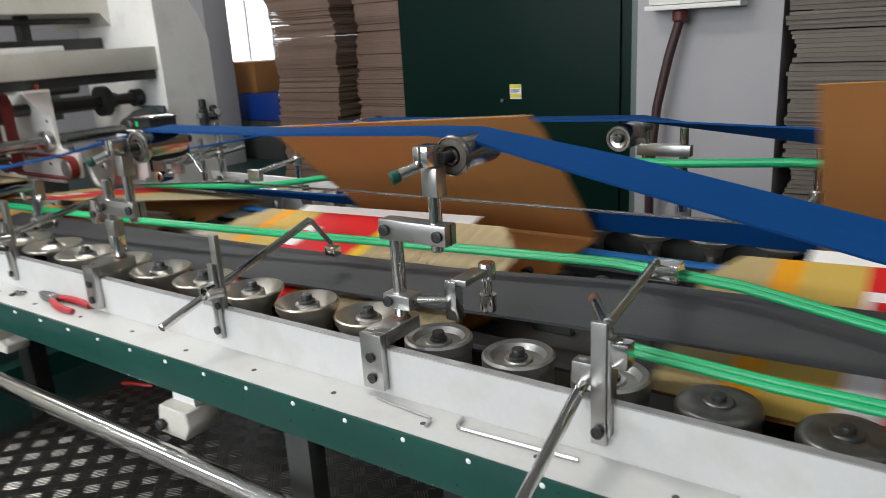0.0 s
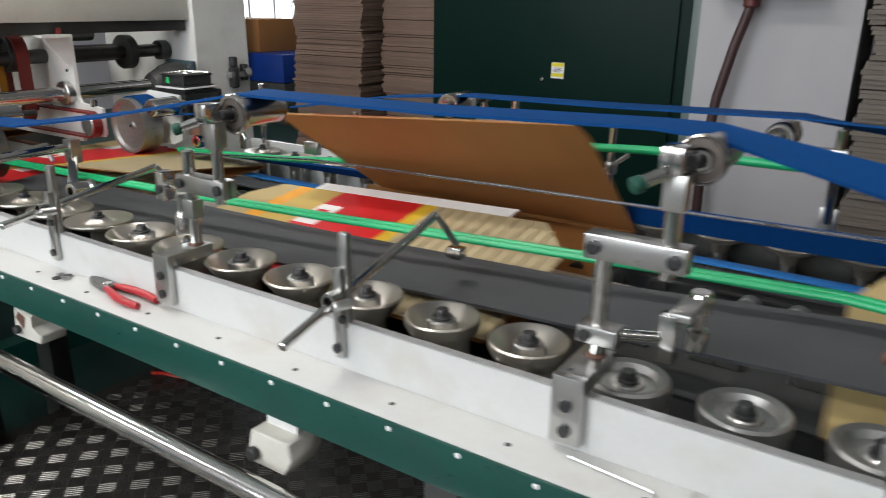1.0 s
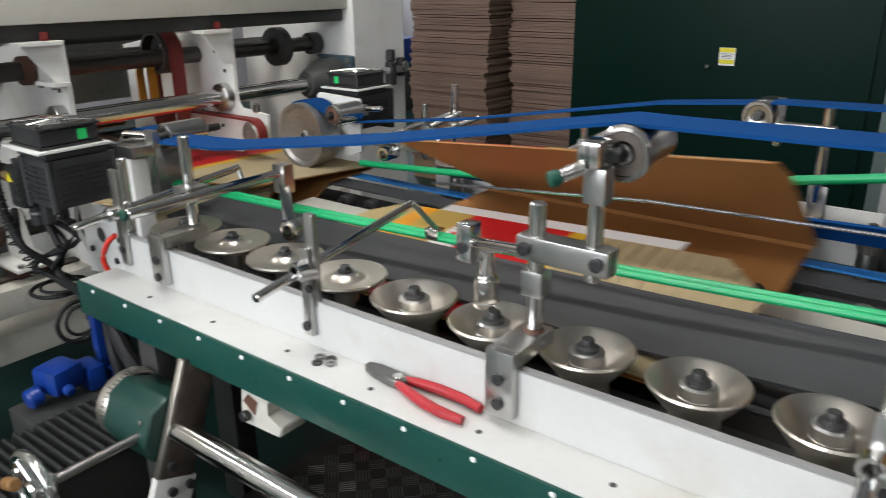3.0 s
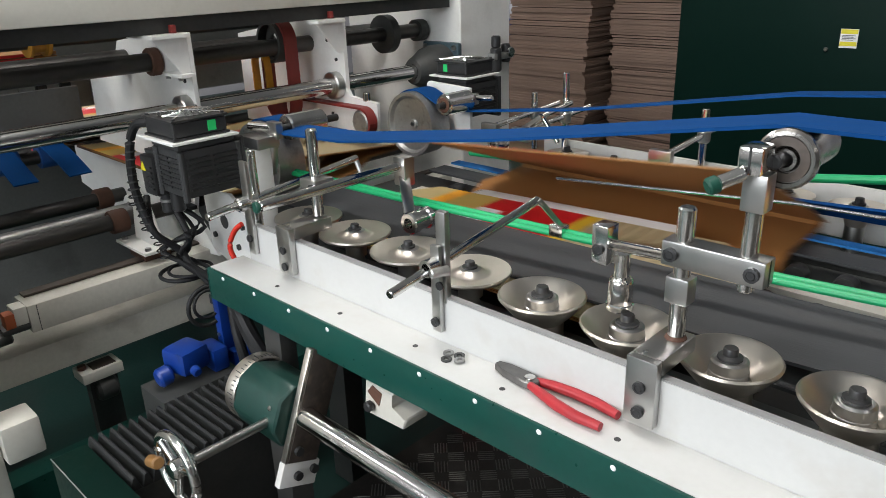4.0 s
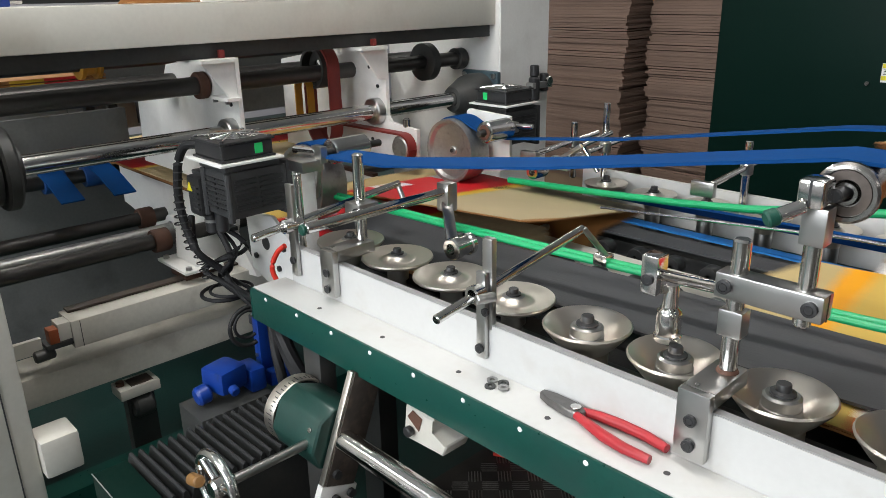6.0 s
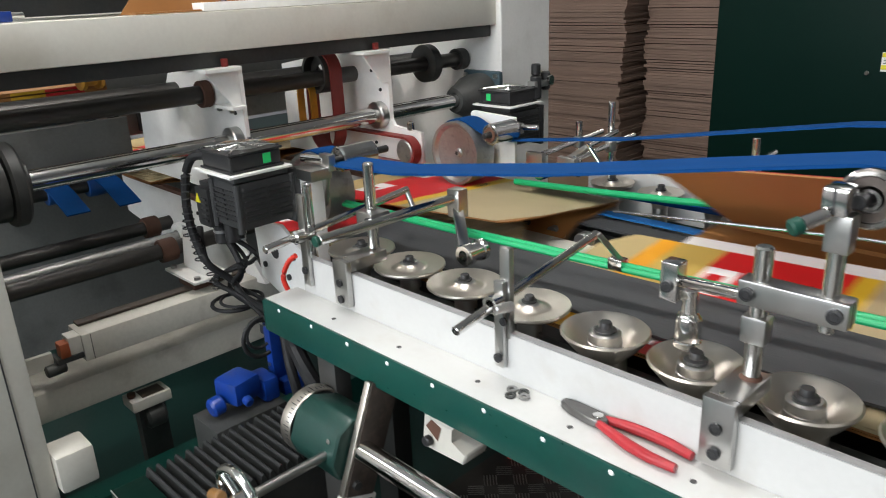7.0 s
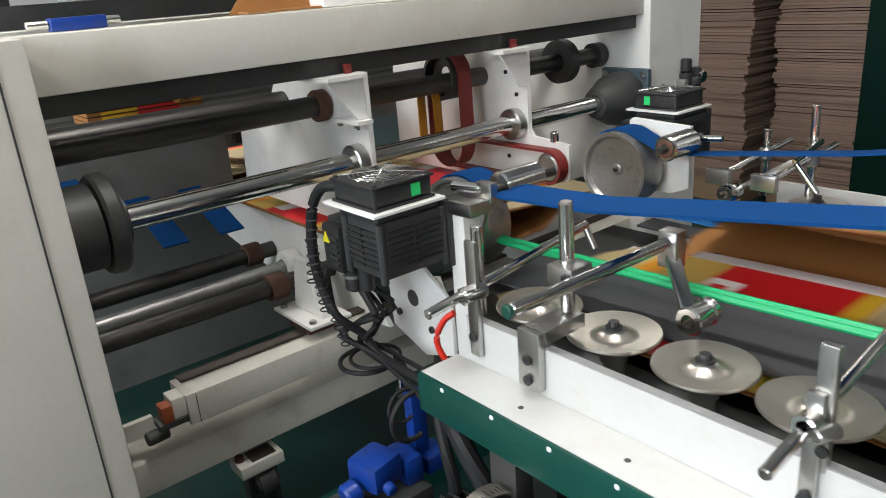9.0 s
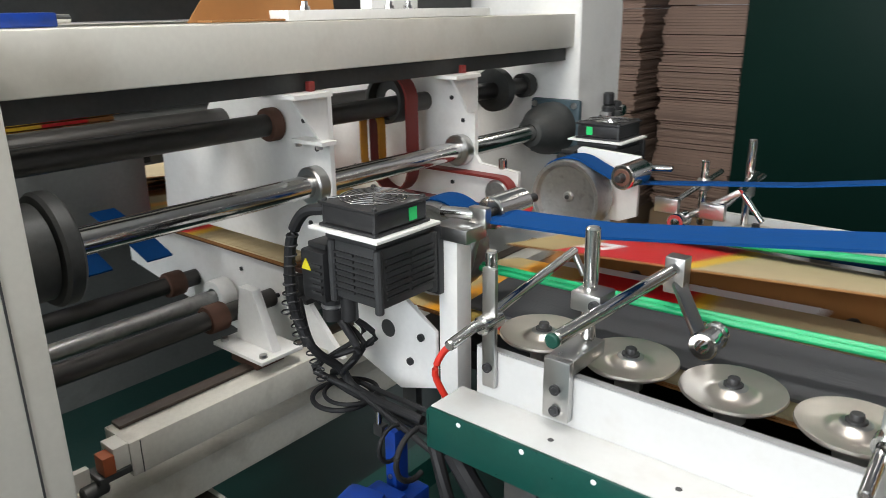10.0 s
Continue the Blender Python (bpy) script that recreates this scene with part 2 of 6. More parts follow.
def strip(bm, path, thick=0.005):
    """A belt: path gives two edge points (a, b) at each step; thickness along the strip's normal."""
    top, low = [], []
    for i, (a, b) in enumerate(path):
        a, b = Vector(a), Vector(b)
        j = min(i + 1, len(path) - 1)
        k = max(i - 1, 0)
        d = Vector(path[j][0]) - Vector(path[k][0])
        nrm = d.cross(b - a).normalized() * thick * 0.5
        top.append((bm.verts.new(a + nrm), bm.verts.new(b + nrm)))
        low.append((bm.verts.new(a - nrm), bm.verts.new(b - nrm)))
    for (a, b), (c, d) in zip(top, top[1:]):
        bm.faces.new((a, c, d, b))
    for (a, b), (c, d) in zip(low, low[1:]):
        bm.faces.new((a, b, d, c))
    for (ta, tb), (tc, td), (la, lb), (lc, ld) in zip(top, top[1:], low, low[1:]):
        bm.faces.new((ta, la, lc, tc))
        bm.faces.new((tb, td, ld, lb))
    for i in (0, -1):
        bm.faces.new((top[i][0], top[i][1], low[i][1], low[i][0]))
    return bm


def mesh_of(name, bm, materials):
    bmesh.ops.recalc_face_normals(bm, faces=bm.faces)
    me = bpy.data.meshes.new(name)
    bm.to_mesh(me)
    bm.free()
    for m in materials if isinstance(materials, (list, tuple)) else (materials,):
        me.materials.append(m)
    me.shade_smooth()
    me.set_sharp_from_angle(angle=radians(35))
    return me


def part(name, bm, material, parent=None, label="", at=None):
    ob = new(name, mesh_of(name, bm, material))
    if parent:
        ob.parent = parent
    if at is not None:
        ob.matrix_basis = at
    if label:
        ob["label"] = label
    return ob


def thing(name, label, category, at=(0, 0, 0), group="", kind=""):
    ob = new(name)
    ob.empty_display_size = 0.05
    ob.location = at
    return tagged(ob, label, category, group, kind)


def solid(name, bm, material, label, category, group="", kind="", at=None):
    return tagged(part(name, bm, material, None, "", at), label, category, group, kind)


def B():
    return bmesh.new()


def bolt_head(bm, at, axis="y", r=0.008, h=0.006):
    lathe(bm, [(0, -h), (r * 0.55, -h), (r * 0.6, -h * 0.5), (r * 0.62, -h), (r, -h * 0.9), (r, 0), (0, 0)], at, axis, 12)
    return bm

# ---- setting ----
TREAD_Z = 0.22


def setting():
    solid("floor", box(B(), -9.2, -4.2, -0.1, 8.2, 9.4, 0), FLOOR, "dark green painted factory floor, scuffed", "floor", kind="structure")
    solid("ceiling", box(B(), -9.2, -4.2, 4.1, 8.2, 9.4, 4.2), CEIL, "plain pale factory ceiling", "ceiling", kind="structure")
    solid("wall_north", box(B(), -9.2, 9.2, 0, 8.2, 9.4, 4.1), WALL, "white painted factory wall", "wall", kind="structure")
    solid("wall_east", box(B(), 8.0, -4.0, 0, 8.2, 9.2, 4.1), WALL, "white painted factory wall", "wall", kind="structure")
    # this wall's window is unseen, added to let in light on the near faces
    bm = B()
    box(bm, -9.2, -4.2, 0, 8.2, -4.0, 1.3)
    box(bm, -9.2, -4.2, 3.3, 8.2, -4.0, 4.1)
    box(bm, -9.2, -4.2, 1.3, -4.9, -4.0, 3.3)
    box(bm, 0.3, -4.2, 1.3, 8.2, -4.0, 3.3)
    solid("wall_south", bm, WALL, "white painted wall with a wide window opening", "wall", kind="structure")
    bm = B()
    box(bm, -9.2, -4.0, 0, -9.0, 7.4, 4.1)
    box(bm, -9.2, 8.9, 0, -9.0, 9.2, 4.1)
    box(bm, -9.2, 7.4, 0, -9.0, 8.9, 0.9)
    box(bm, -9.2, 7.4, 3.5, -9.0, 8.9, 4.1)
    solid("wall_west", bm, WALL, "white painted wall with a bright window opening", "wall", kind="structure")
    for i, (y, x) in enumerate(((-4.1, -1.0), (6.15, -9.1))):
        w = thing("window_%d" % (i + 1), "tall bright window with a thin white frame", "window", kind="structure")
        bm = B()
        if i:
            for yy in (7.4, 7.9, 8.4, 8.86):
                box(bm, -9.13, yy, 0.9, -9.07, yy + 0.04, 3.5)
            for zz in (0.9, 2.2, 3.46):
                box(bm, -9.125, 7.4, zz, -9.075, 8.9, zz + 0.04)
        else:
            for xx in (-4.9, -3.6, -2.3, -1.0, 0.26):
                box(bm, xx, -4.13, 1.3, xx + 0.04, -4.07, 3.3)
            for zz in (1.3, 3.26):
                box(bm, -4.9, -4.125, zz, 0.3, -4.075, zz + 0.04)
        part("window_frame", bm, WHITE, w)
    solid("backdrop", box(B(), -9.9, 5.6, -0.2, -9.8, 11.0, 5.0), DAY, "overcast white daylight outside the window", "backdrop", kind="structure")
    t = thing("raised_platform", "steel tread plate walkway with raised five-bar pattern", "platform", kind="structure")
    part("tread_sheet", box(B(), -2.35, -1.6, TREAD_Z - 0.012, 3.2, 2.4, TREAD_Z), TREAD, t)
    for x in (-2.31, -1.2, 1.0, 3.1):
        for y in (-1.5, 0.2, 2.3):
            part("platform_leg", box(B(), x - 0.03, y - 0.03, 0, x + 0.03, y + 0.03, TREAD_Z - 0.014), DARK, t)
    # raised bars: clusters of five, turned by turns
    vs, fs = [], []
    rng = random.Random(4)
    pitch = 0.053
    for i in range(-62, 61):
        for j in range(-29, 45):
            cx, cy = i * pitch * 0.98, j * pitch * 0.98
            if cx < -2.32 or cx > 3.17 or cy < -1.57 or cy > 2.37:
                continue
            a = radians(45 if (i + j) % 2 else -45)
            ca, sa = math.cos(a), math.sin(a)
            for k in range(5):
                o = (k - 2) * 0.0075
                ln = 0.021 - abs(k - 2) * 0.001
                n0 = len(vs)
                for u, v, z in ((-ln, -0.0014, 0), (ln, -0.0014, 0), (ln, 0.0014, 0), (-ln, 0.0014, 0), (-ln * 0.85, 0, 0.0012), (ln * 0.85, 0, 0.0012)):
                    uu, vv = u, v + o
                    vs.append((cx + uu * ca - vv * sa, cy + uu * sa + vv * ca, TREAD_Z + z))
                fs += [(n0, n0 + 1, n0 + 5, n0 + 4), (n0 + 2, n0 + 3, n0 + 4, n0 + 5), (n0 + 1, n0 + 2, n0 + 5), (n0 + 3, n0, n0 + 4)]
    me = bpy.data.meshes.new("tread_bars")
    me.from_pydata(vs, [], fs)
    me.materials.append(TREADBAR)
    tb = new("tread_bars", me)
    tb.parent = t
    tb["kind"] = "stuff"
    for lx, ly, lw in LAMPS:
        f = thing("ceiling_light", "long white tube light fixture", "ceiling light", (lx, ly, 3.98), "ceiling lights")
        part("fixture", box(B(), -0.66, -0.13, 0.03, 0.66, 0.13, 0.12, 0.01), WHITE, f)
        bm = B()
        for o in (-0.07, 0.07):
            rod(bm, (-0.6, o, 0.0), (0.6, o, 0.0), 0.014, 10)
        part("tube", bm, TUBE, f, "glowing fluorescent tubes")


def sag(x, table):
    """Smooth value at x from a table of (x, value)."""
    xs = [a for a, _ in table]
    if x <= xs[0]:
        return table[0][1]
    for (a, va), (b, vb) in zip(table, table[1:]):
        if x <= b:
            return va + (vb - va) * (x - a) / (b - a)
    return table[-1][1]


NEAR_LIFT = [(-2.6, -2.5), (-2.35, -1.5), (-2.0, 3.0), (-1.75, 6), (-1.585, 8.5), (-1.42, 10.5), (-1.2, 11.5), (-0.82, 16), (-0.4, 16), (0, 14), (0.5, 25), (1.2, 90), (1.8, 135), (2.4, 180)]
FAR_FOLD = [(-3.1, 179), (-2.755, 174.5), (-2.53, 168.5), (-2.46, 166.5), (-2.2, 157), (-2.0, 152), (-1.685, 147.5), (-1.56, 143.5), (-1.36, 136.5), (-1.2, 134), (-0.9, 127.5), (-0.785, 126), (0.0, 119.5), (0.6, 92), (1.2, 45), (2.0, 0)]
HINGE_N, HINGE_F, BOARD_Z = 1.032, 1.78, 0.768

# ---- near side rail of the folding section ----
RX0, RX1 = -2.565, 0.85


def side_rail():
    t = thing("side_rail", "white enamelled steel side rail with a shelf and dark green flank", "machine rail", (0, 0, 0))
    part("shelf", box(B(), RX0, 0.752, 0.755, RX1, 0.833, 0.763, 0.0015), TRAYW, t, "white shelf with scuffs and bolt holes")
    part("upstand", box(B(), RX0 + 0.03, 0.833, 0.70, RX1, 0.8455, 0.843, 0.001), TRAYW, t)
    part("edge_strip", box(B(), RX0 + 0.03, 0.8335, 0.8435, RX1, 0.8475, 0.8455), EDGE, t, "bare grey cut edge")
    part("flank", box(B(), RX0, 0.746, 0.690, RX1, 0.7515, 0.7625, 0.001), GREEN, t, "dark green enamelled flank")
    part("end_plate", box(B(), RX0 - 0.004, 0.746, 0.690, RX0 - 0.0005, 0.84, 0.757), GREEN, t)
    part("lower_flange", box(B(), RX0 + 0.25, 0.758, 0.682, RX1, 0.84, 0.688), WHITE, t)
    x = RX0 + 0.06
    while x < RX1:
        part("screw", lathe(B(), [(0.0045, 0), (0.003, -0.0015), (0, -0.0018)], (x, 0.7458, 0.7525), "y", 8), PAPERW, t, "small white screw")
        x += 0.115
    for i in range(17):
        hx = RX0 + 0.20 + i * 0.19
        part("bolt_hole", lathe(B(), [(0.0, 0.0006), (0.0045, 0.0006), (0.0048, 0)], (hx, 0.784 + 0.004 * (i % 3), 0.7632), "z", 10), LABELK, t, "dark bolt hole")
    for x in (-2.42, -0.95, 0.3):
        part("support_leg", box(B(), x - 0.03, 0.79, TREAD_Z, x + 0.03, 0.83, 0.6815, 0.003), DARK, t)


def cone_pulley():
    """One vertical-axis pulley of each kind, then copies along the rail."""
    xs = [-2.49 + 0.1585 * i for i in range(21)]
    flat = thing("cone_pulley", "flat dished aluminium folding pulley with a black centre bolt", "pulley", (0, 0, 0), "folding pulleys of the near rail")
    part("dish", lathe(B(), [(0.02, 0.012), (0.03, 0.004), (0.04, 0.003), (0.068, 0.010), (0.071, 0.010), (0.072, 0.006), (0.066, 0.0), (0.03, -0.012), (0.02, -0.02), (0.02, 0.012)], seg=36), ALU, flat)
    part("hub", lathe(B(), [(0, 0.014), (0.017, 0.014), (0.020, 0.012), (0.0215, 0.0), (0.0215, -0.04), (0, -0.04)]), STEEL, flat)
    part("bolt", lathe(B(), [(0, 0.026), (0.0078, 0.026), (0.0087, 0.0245), (0.0087, 0.018), (0.0135, 0.017), (0.0135, 0.0142), (0, 0.0142)], seg=12), BLACK, flat, "black hex bolt")
    cup = thing("cone_pulley", "dished conical aluminium folding pulley with a black centre bolt", "pulley", (0, 0, 0), "folding pulleys of the near rail")
    part("dish", lathe(B(), [(0.027, -0.024), (0.032, -0.027), (0.061, 0.010), (0.0645, 0.012), (0.067, 0.009), (0.066, 0.006), (0.048, -0.018), (0.040, -0.027), (0.0335, -0.034), (0.0335, -0.078), (0.027, -0.078), (0.027, -0.024)], seg=36), ALU, cup)
    part("hub", lathe(B(), [(0, 0.009), (0.021, 0.009), (0.0245, 0.006), (0.025, -0.008), (0.0262, -0.009), (0.0265, -0.07), (0, -0.07)]), STEEL, cup)
    part("bolt", lathe(B(), [(0, 0.025), (0.0088, 0.025), (0.0098, 0.023), (0.0105, 0.015), (0.0165, 0.0125), (0.017, 0.0092), (0, 0.0092)], seg=12), BLACK, cup, "black hex bolt")
    drum = thing("cone_pulley", "short steel drum pulley with a recessed black bolt", "pulley", (0, 0, 0), "folding pulleys of the near rail")
    part("dish", lathe(B(), [(0.024, -0.004), (0.040, -0.004), (0.046, 0.006), (0.056, 0.009), (0.060, 0.005), (0.060, -0.012), (0.057, -0.016), (0.057, -0.075), (0.024, -0.075), (0.024, -0.004)], seg=36), CAST, drum)
    part("hub", lathe(B(), [(0, 0.0), (0.022, 0.0), (0.0236, -0.002), (0.0236, -0.07), (0, -0.07)]), STEEL, drum)
    part("bolt", lathe(B(), [(0, 0.016), (0.0100, 0.016), (0.0112, 0.013), (0.0112, 0.005), (0.0155, 0.004), (0.0155, 0.0003), (0, 0.0003)], seg=12), BLACK, drum, "black hex bolt")
    bowl = thing("cone_pulley", "aluminium bowl pulley on a straight drum with a black bolt", "pulley", (0, 0, 0), "folding pulleys of the near rail")
    part("dish", lathe(B(), [(0.026, -0.020), (0.031, -0.022), (0.057, 0.009), (0.0605, 0.011), (0.063, 0.008), (0.063, -0.002), (0.057, -0.014), (0.048, -0.026), (0.046, -0.034), (0.046, -0.078), (0.026, -0.078), (0.026, -0.020)], seg=36), ALU, bowl)
    part("hub", lathe(B(), [(0, 0.006), (0.021, 0.006), (0.0245, 0.003), (0.0255, -0.009), (0.0258, -0.07), (0, -0.07)]), STEEL, bowl)
    part("bolt", lathe(B(), [(0, 0.022), (0.0095, 0.022), (0.0105, 0.020), (0.0108, 0.0125), (0.0165, 0.0105), (0.017, 0.0063), (0, 0.0063)], seg=12), BLACK, bowl, "black hex bolt")
    # feed-end drums: the deeper shade there is put into a darker metal colour
    dark = thing("cone_pulley", "steel drum pulley coloured dark as in shade, with a shallow domed top", "pulley", (0, 0, 0), "folding pulleys of the near rail")
    part("dish", lathe(B(), [(0.022, 0.002), (0.036, 0.003), (0.052, 0.003), (0.057, 0.000), (0.060, -0.006), (0.060, -0.014), (0.057, -0.020), (0.057, -0.085), (0.022, -0.085), (0.022, 0.004)], seg=36), JAW, dark)
    part("hub", lathe(B(), [(0, 0.006), (0.019, 0.006), (0.0216, 0.004), (0.0216, -0.07), (0, -0.07)]), JAW, dark)
    part("bolt", lathe(B(), [(0, 0.014), (0.0095, 0.014), (0.0105, 0.012), (0.0105, 0.0063), (0, 0.0063)], seg=12), BLACK, dark, "black hex bolt")
    kinds = [flat if i < 4 else cup if i < 9 else bowl if i < 11 else drum if i < 14 else dark for i in range(len(xs))]
    used = set()
    for i, (x, k) in enumerate(zip(xs, kinds)):
        z = 0.826 if k is flat else 0.824 if k in (cup, bowl) else 0.813 if k is drum else 0.812 - 0.004 * (i - 14)
        s = 1.04 if k is flat else 1.10 - 0.028 * (i - 4) if k is cup else 1.0
        m = pose(x, 0.962, z)
        if k in used:
            o = copy_thing(k, m)
        else:
            used.add(k)
            o = k
            o.matrix_basis = m
        o.scale = (s, s, 1)
    b = thing("pulley_beam", "dark steel beam that carries the folding pulleys", "machine beam")
    part("beam", box(B(), RX0 + 0.03, 0.852, 0.66, RX1, 1.04, 0.735, 0.004), GREYPL, b)
    bm = B()
    for x in xs:
        rod(bm, (x, 0.962, 0.735), (x, 0.962, 0.80), 0.017, 12)
    part("spindles", bm, STEEL, b)
    bm = B()
    for x in xs:
        box(bm, x + 0.06, 0.875, 0.735, x + 0.10, 0.925, 0.775, 0.004)
    part("spacer_blocks", bm, CAST, b, "pale grey spacer blocks")


def clamp_stand(x, up=1.075, bar=1.0, left=False, drop=0.0, rim=0.036):
    """Bracket on the rail with a column, a clamp bar, a second column with the belt roller and a small pressure roller."""
    t = thing("clamp_stand", "bolted steel clamp stand on the side rail carrying a belt roller", "clamp stand", (x, 0, 0), "clamp stands")
    bm = B()
    box(bm, -0.022, 0.818, 0.775, 0.022, 0.832, 0.872, 0.0025)
    box(bm, -0.022, 0.8325, 0.848, 0.022, 0.925, 0.872, 0.0025)
    part("bracket", bm, STEEL, t, "folded steel bracket")
    for z in (0.795, 0.832):
        part("bolt", bolt_head(B(), (0, 0.818, z), "y", 0.0085, 0.005), BLACK, t, "black socket bolt")
    part("column", rod(B(), (0.004, 0.90, 0.873), (0.004, 0.90, up), 0.0115), CHROME, t)
    part("weld", lathe(B(), [(0.015, 0), (0.0128, 0.004), (0.0118, 0.005)], (0.004, 0.90, 0.8722), "z", 16), RUST, t, "rusty weld seam")
    part("clamp_bar", box(B(), -0.02, 0.885, bar - 0.017, 0.112, 0.917, bar + 0.017, 0.003), STEEL, t, "square steel clamp bar")
    part("bar_slot", box(B(), 0.1122, 0.899, bar - 0.017, 0.1128, 0.902, bar + 0.017), BLACK, t)
    for dx in (-0.006, 0.098):
        part("bolt", bolt_head(B(), (dx, 0.885, bar), "y", 0.0095, 0.006), BLACK, t, "black socket bolt")
    rz = bar + 0.128 + drop
    part("upper_column", rod(B(), (0.086, 0.90, bar - 0.03), (0.086, 0.90, rz - 0.02), 0.0105), CHROME, t)
    bm = B()
    box(bm, 0.072, 0.886, rz - 0.058, 0.101, 0.914, rz - 0.012, 0.003)
    part("roller_clamp", bm, STEEL, t)
    part("clamp_head", box(B(), 0.069, 0.872, rz - 0.011, 0.097, 0.91, rz + 0.022, 0.004), CHROME, t, "split chrome clamp head")
    part("head_slot", box(B(), 0.082, 0.8712, rz - 0.008, 0.0845, 0.8718, rz + 0.022), BLACK, t)
    part("lock_rod", rod(B(), (0.079, 0.872, rz - 0.008), (0.060, 0.848, rz - 0.018), 0.0085), CHROME, t)
    part("rod_cap", rod(B(), (0.061, 0.849, rz - 0.0175), (0.052, 0.838, rz - 0.022), 0.0105), GREENCAP, t, "green plastic end cap")
    part("roller_arm", rod(B(), (0.098, 0.905, rz), (0.108, 1.06, rz), 0.0085), BLACK, t)
    r = part("roller", lathe(B(), [(0.009, 0.112), (0.024, 0.112), (0.026, 0.108), (0.026, 0.012), (rim - 0.002, 0.010), (rim, 0.007), (rim, 0.0), (rim - 0.003, -0.003), (0.0285, -0.003), (0.028, 0.001), (0.015, 0.002), (0.013, -0.004), (0.009, -0.004)], (0.103, 0.928, rz), "y", 32), ROLLER, t, "flanged chrome belt roller")
    part("bearing_seal", lathe(B(), [(0.0165, -0.0022), (0.024, -0.0012), (0.027, -0.0012)], (0.103, 0.928, rz), "y", 24), WORN, r)
    # lower arm with the small pressure roller
    if left:
        part("lower_clamp", box(B(), -0.012, 0.887, 0.925, 0.02, 0.913, 0.962, 0.003), STEEL, t)
        part("lower_arm", rod(B(), (-0.02, 0.905, bar - 0.012), (-0.135, 0.95, bar - 0.036), 0.0085), CHROME, t)
        part("arm_block", box(B(), -0.155, 0.935, bar - 0.066, -0.128, 0.965, bar - 0.006, 0.003), CHROME, t)
        part("bolt", bolt_head(B(), (-0.142, 0.935, bar - 0.042), "y", 0.009, 0.005), BLACK, t, "black socket bolt")
        part("pressure_roller", lathe(B(), [(0, 0.092), (0.011, 0.092), (0.012, 0.056), (0.0175, 0.050), (0.019, 0.046), (0.019, 0.012), (0.021, 0.010), (0.021, 0.002), (0.019, 0), (0.012, 0), (0.012, 0.004), (0, 0.004)], (-0.125, 0.975, 0.846), "z", 22), CHROME, t, "small chrome pressure roller")
        part("roller_link", rod(B(), (-0.14, 0.955, 0.934), (-0.125, 0.975, 0.928), 0.008), STEEL, t)
    else:
        part("lower_clamp", box(B(), -0.02, 0.882, 0.893, 0.035, 0.916, 0.918, 0.003), STEEL, t)
        part("bolt", bolt_head(B(), (-0.008, 0.882, 0.905), "y", 0.009, 0.005), BLACK, t, "black socket bolt")
        part("lower_arm", rod(B(), (0.03, 0.91, 0.905), (0.085, 0.935, 0.905), 0.008), CHROME, t)
        part("arm_block", box(B(), 0.076, 0.925, 0.872, 0.098, 0.948, 0.94, 0.003), CHROME, t)
        part("roller_link", box(B(), 0.085, 0.93, 0.932, 0.115, 1.0, 0.943, 0.003), STEEL, t)
        part("pressure_roller", lathe(B(), [(0, 0.088), (0.013, 0.088), (0.015, 0.085), (0.015, 0.058), (0.008, 0.055), (0.008, 0.034), (0.015, 0.031), (0.015, 0.003), (0.013, 0), (0, 0)], (0.105, 1.012, 0.862), "z", 20), CHROME, t, "small chrome pressure roller")
    return t


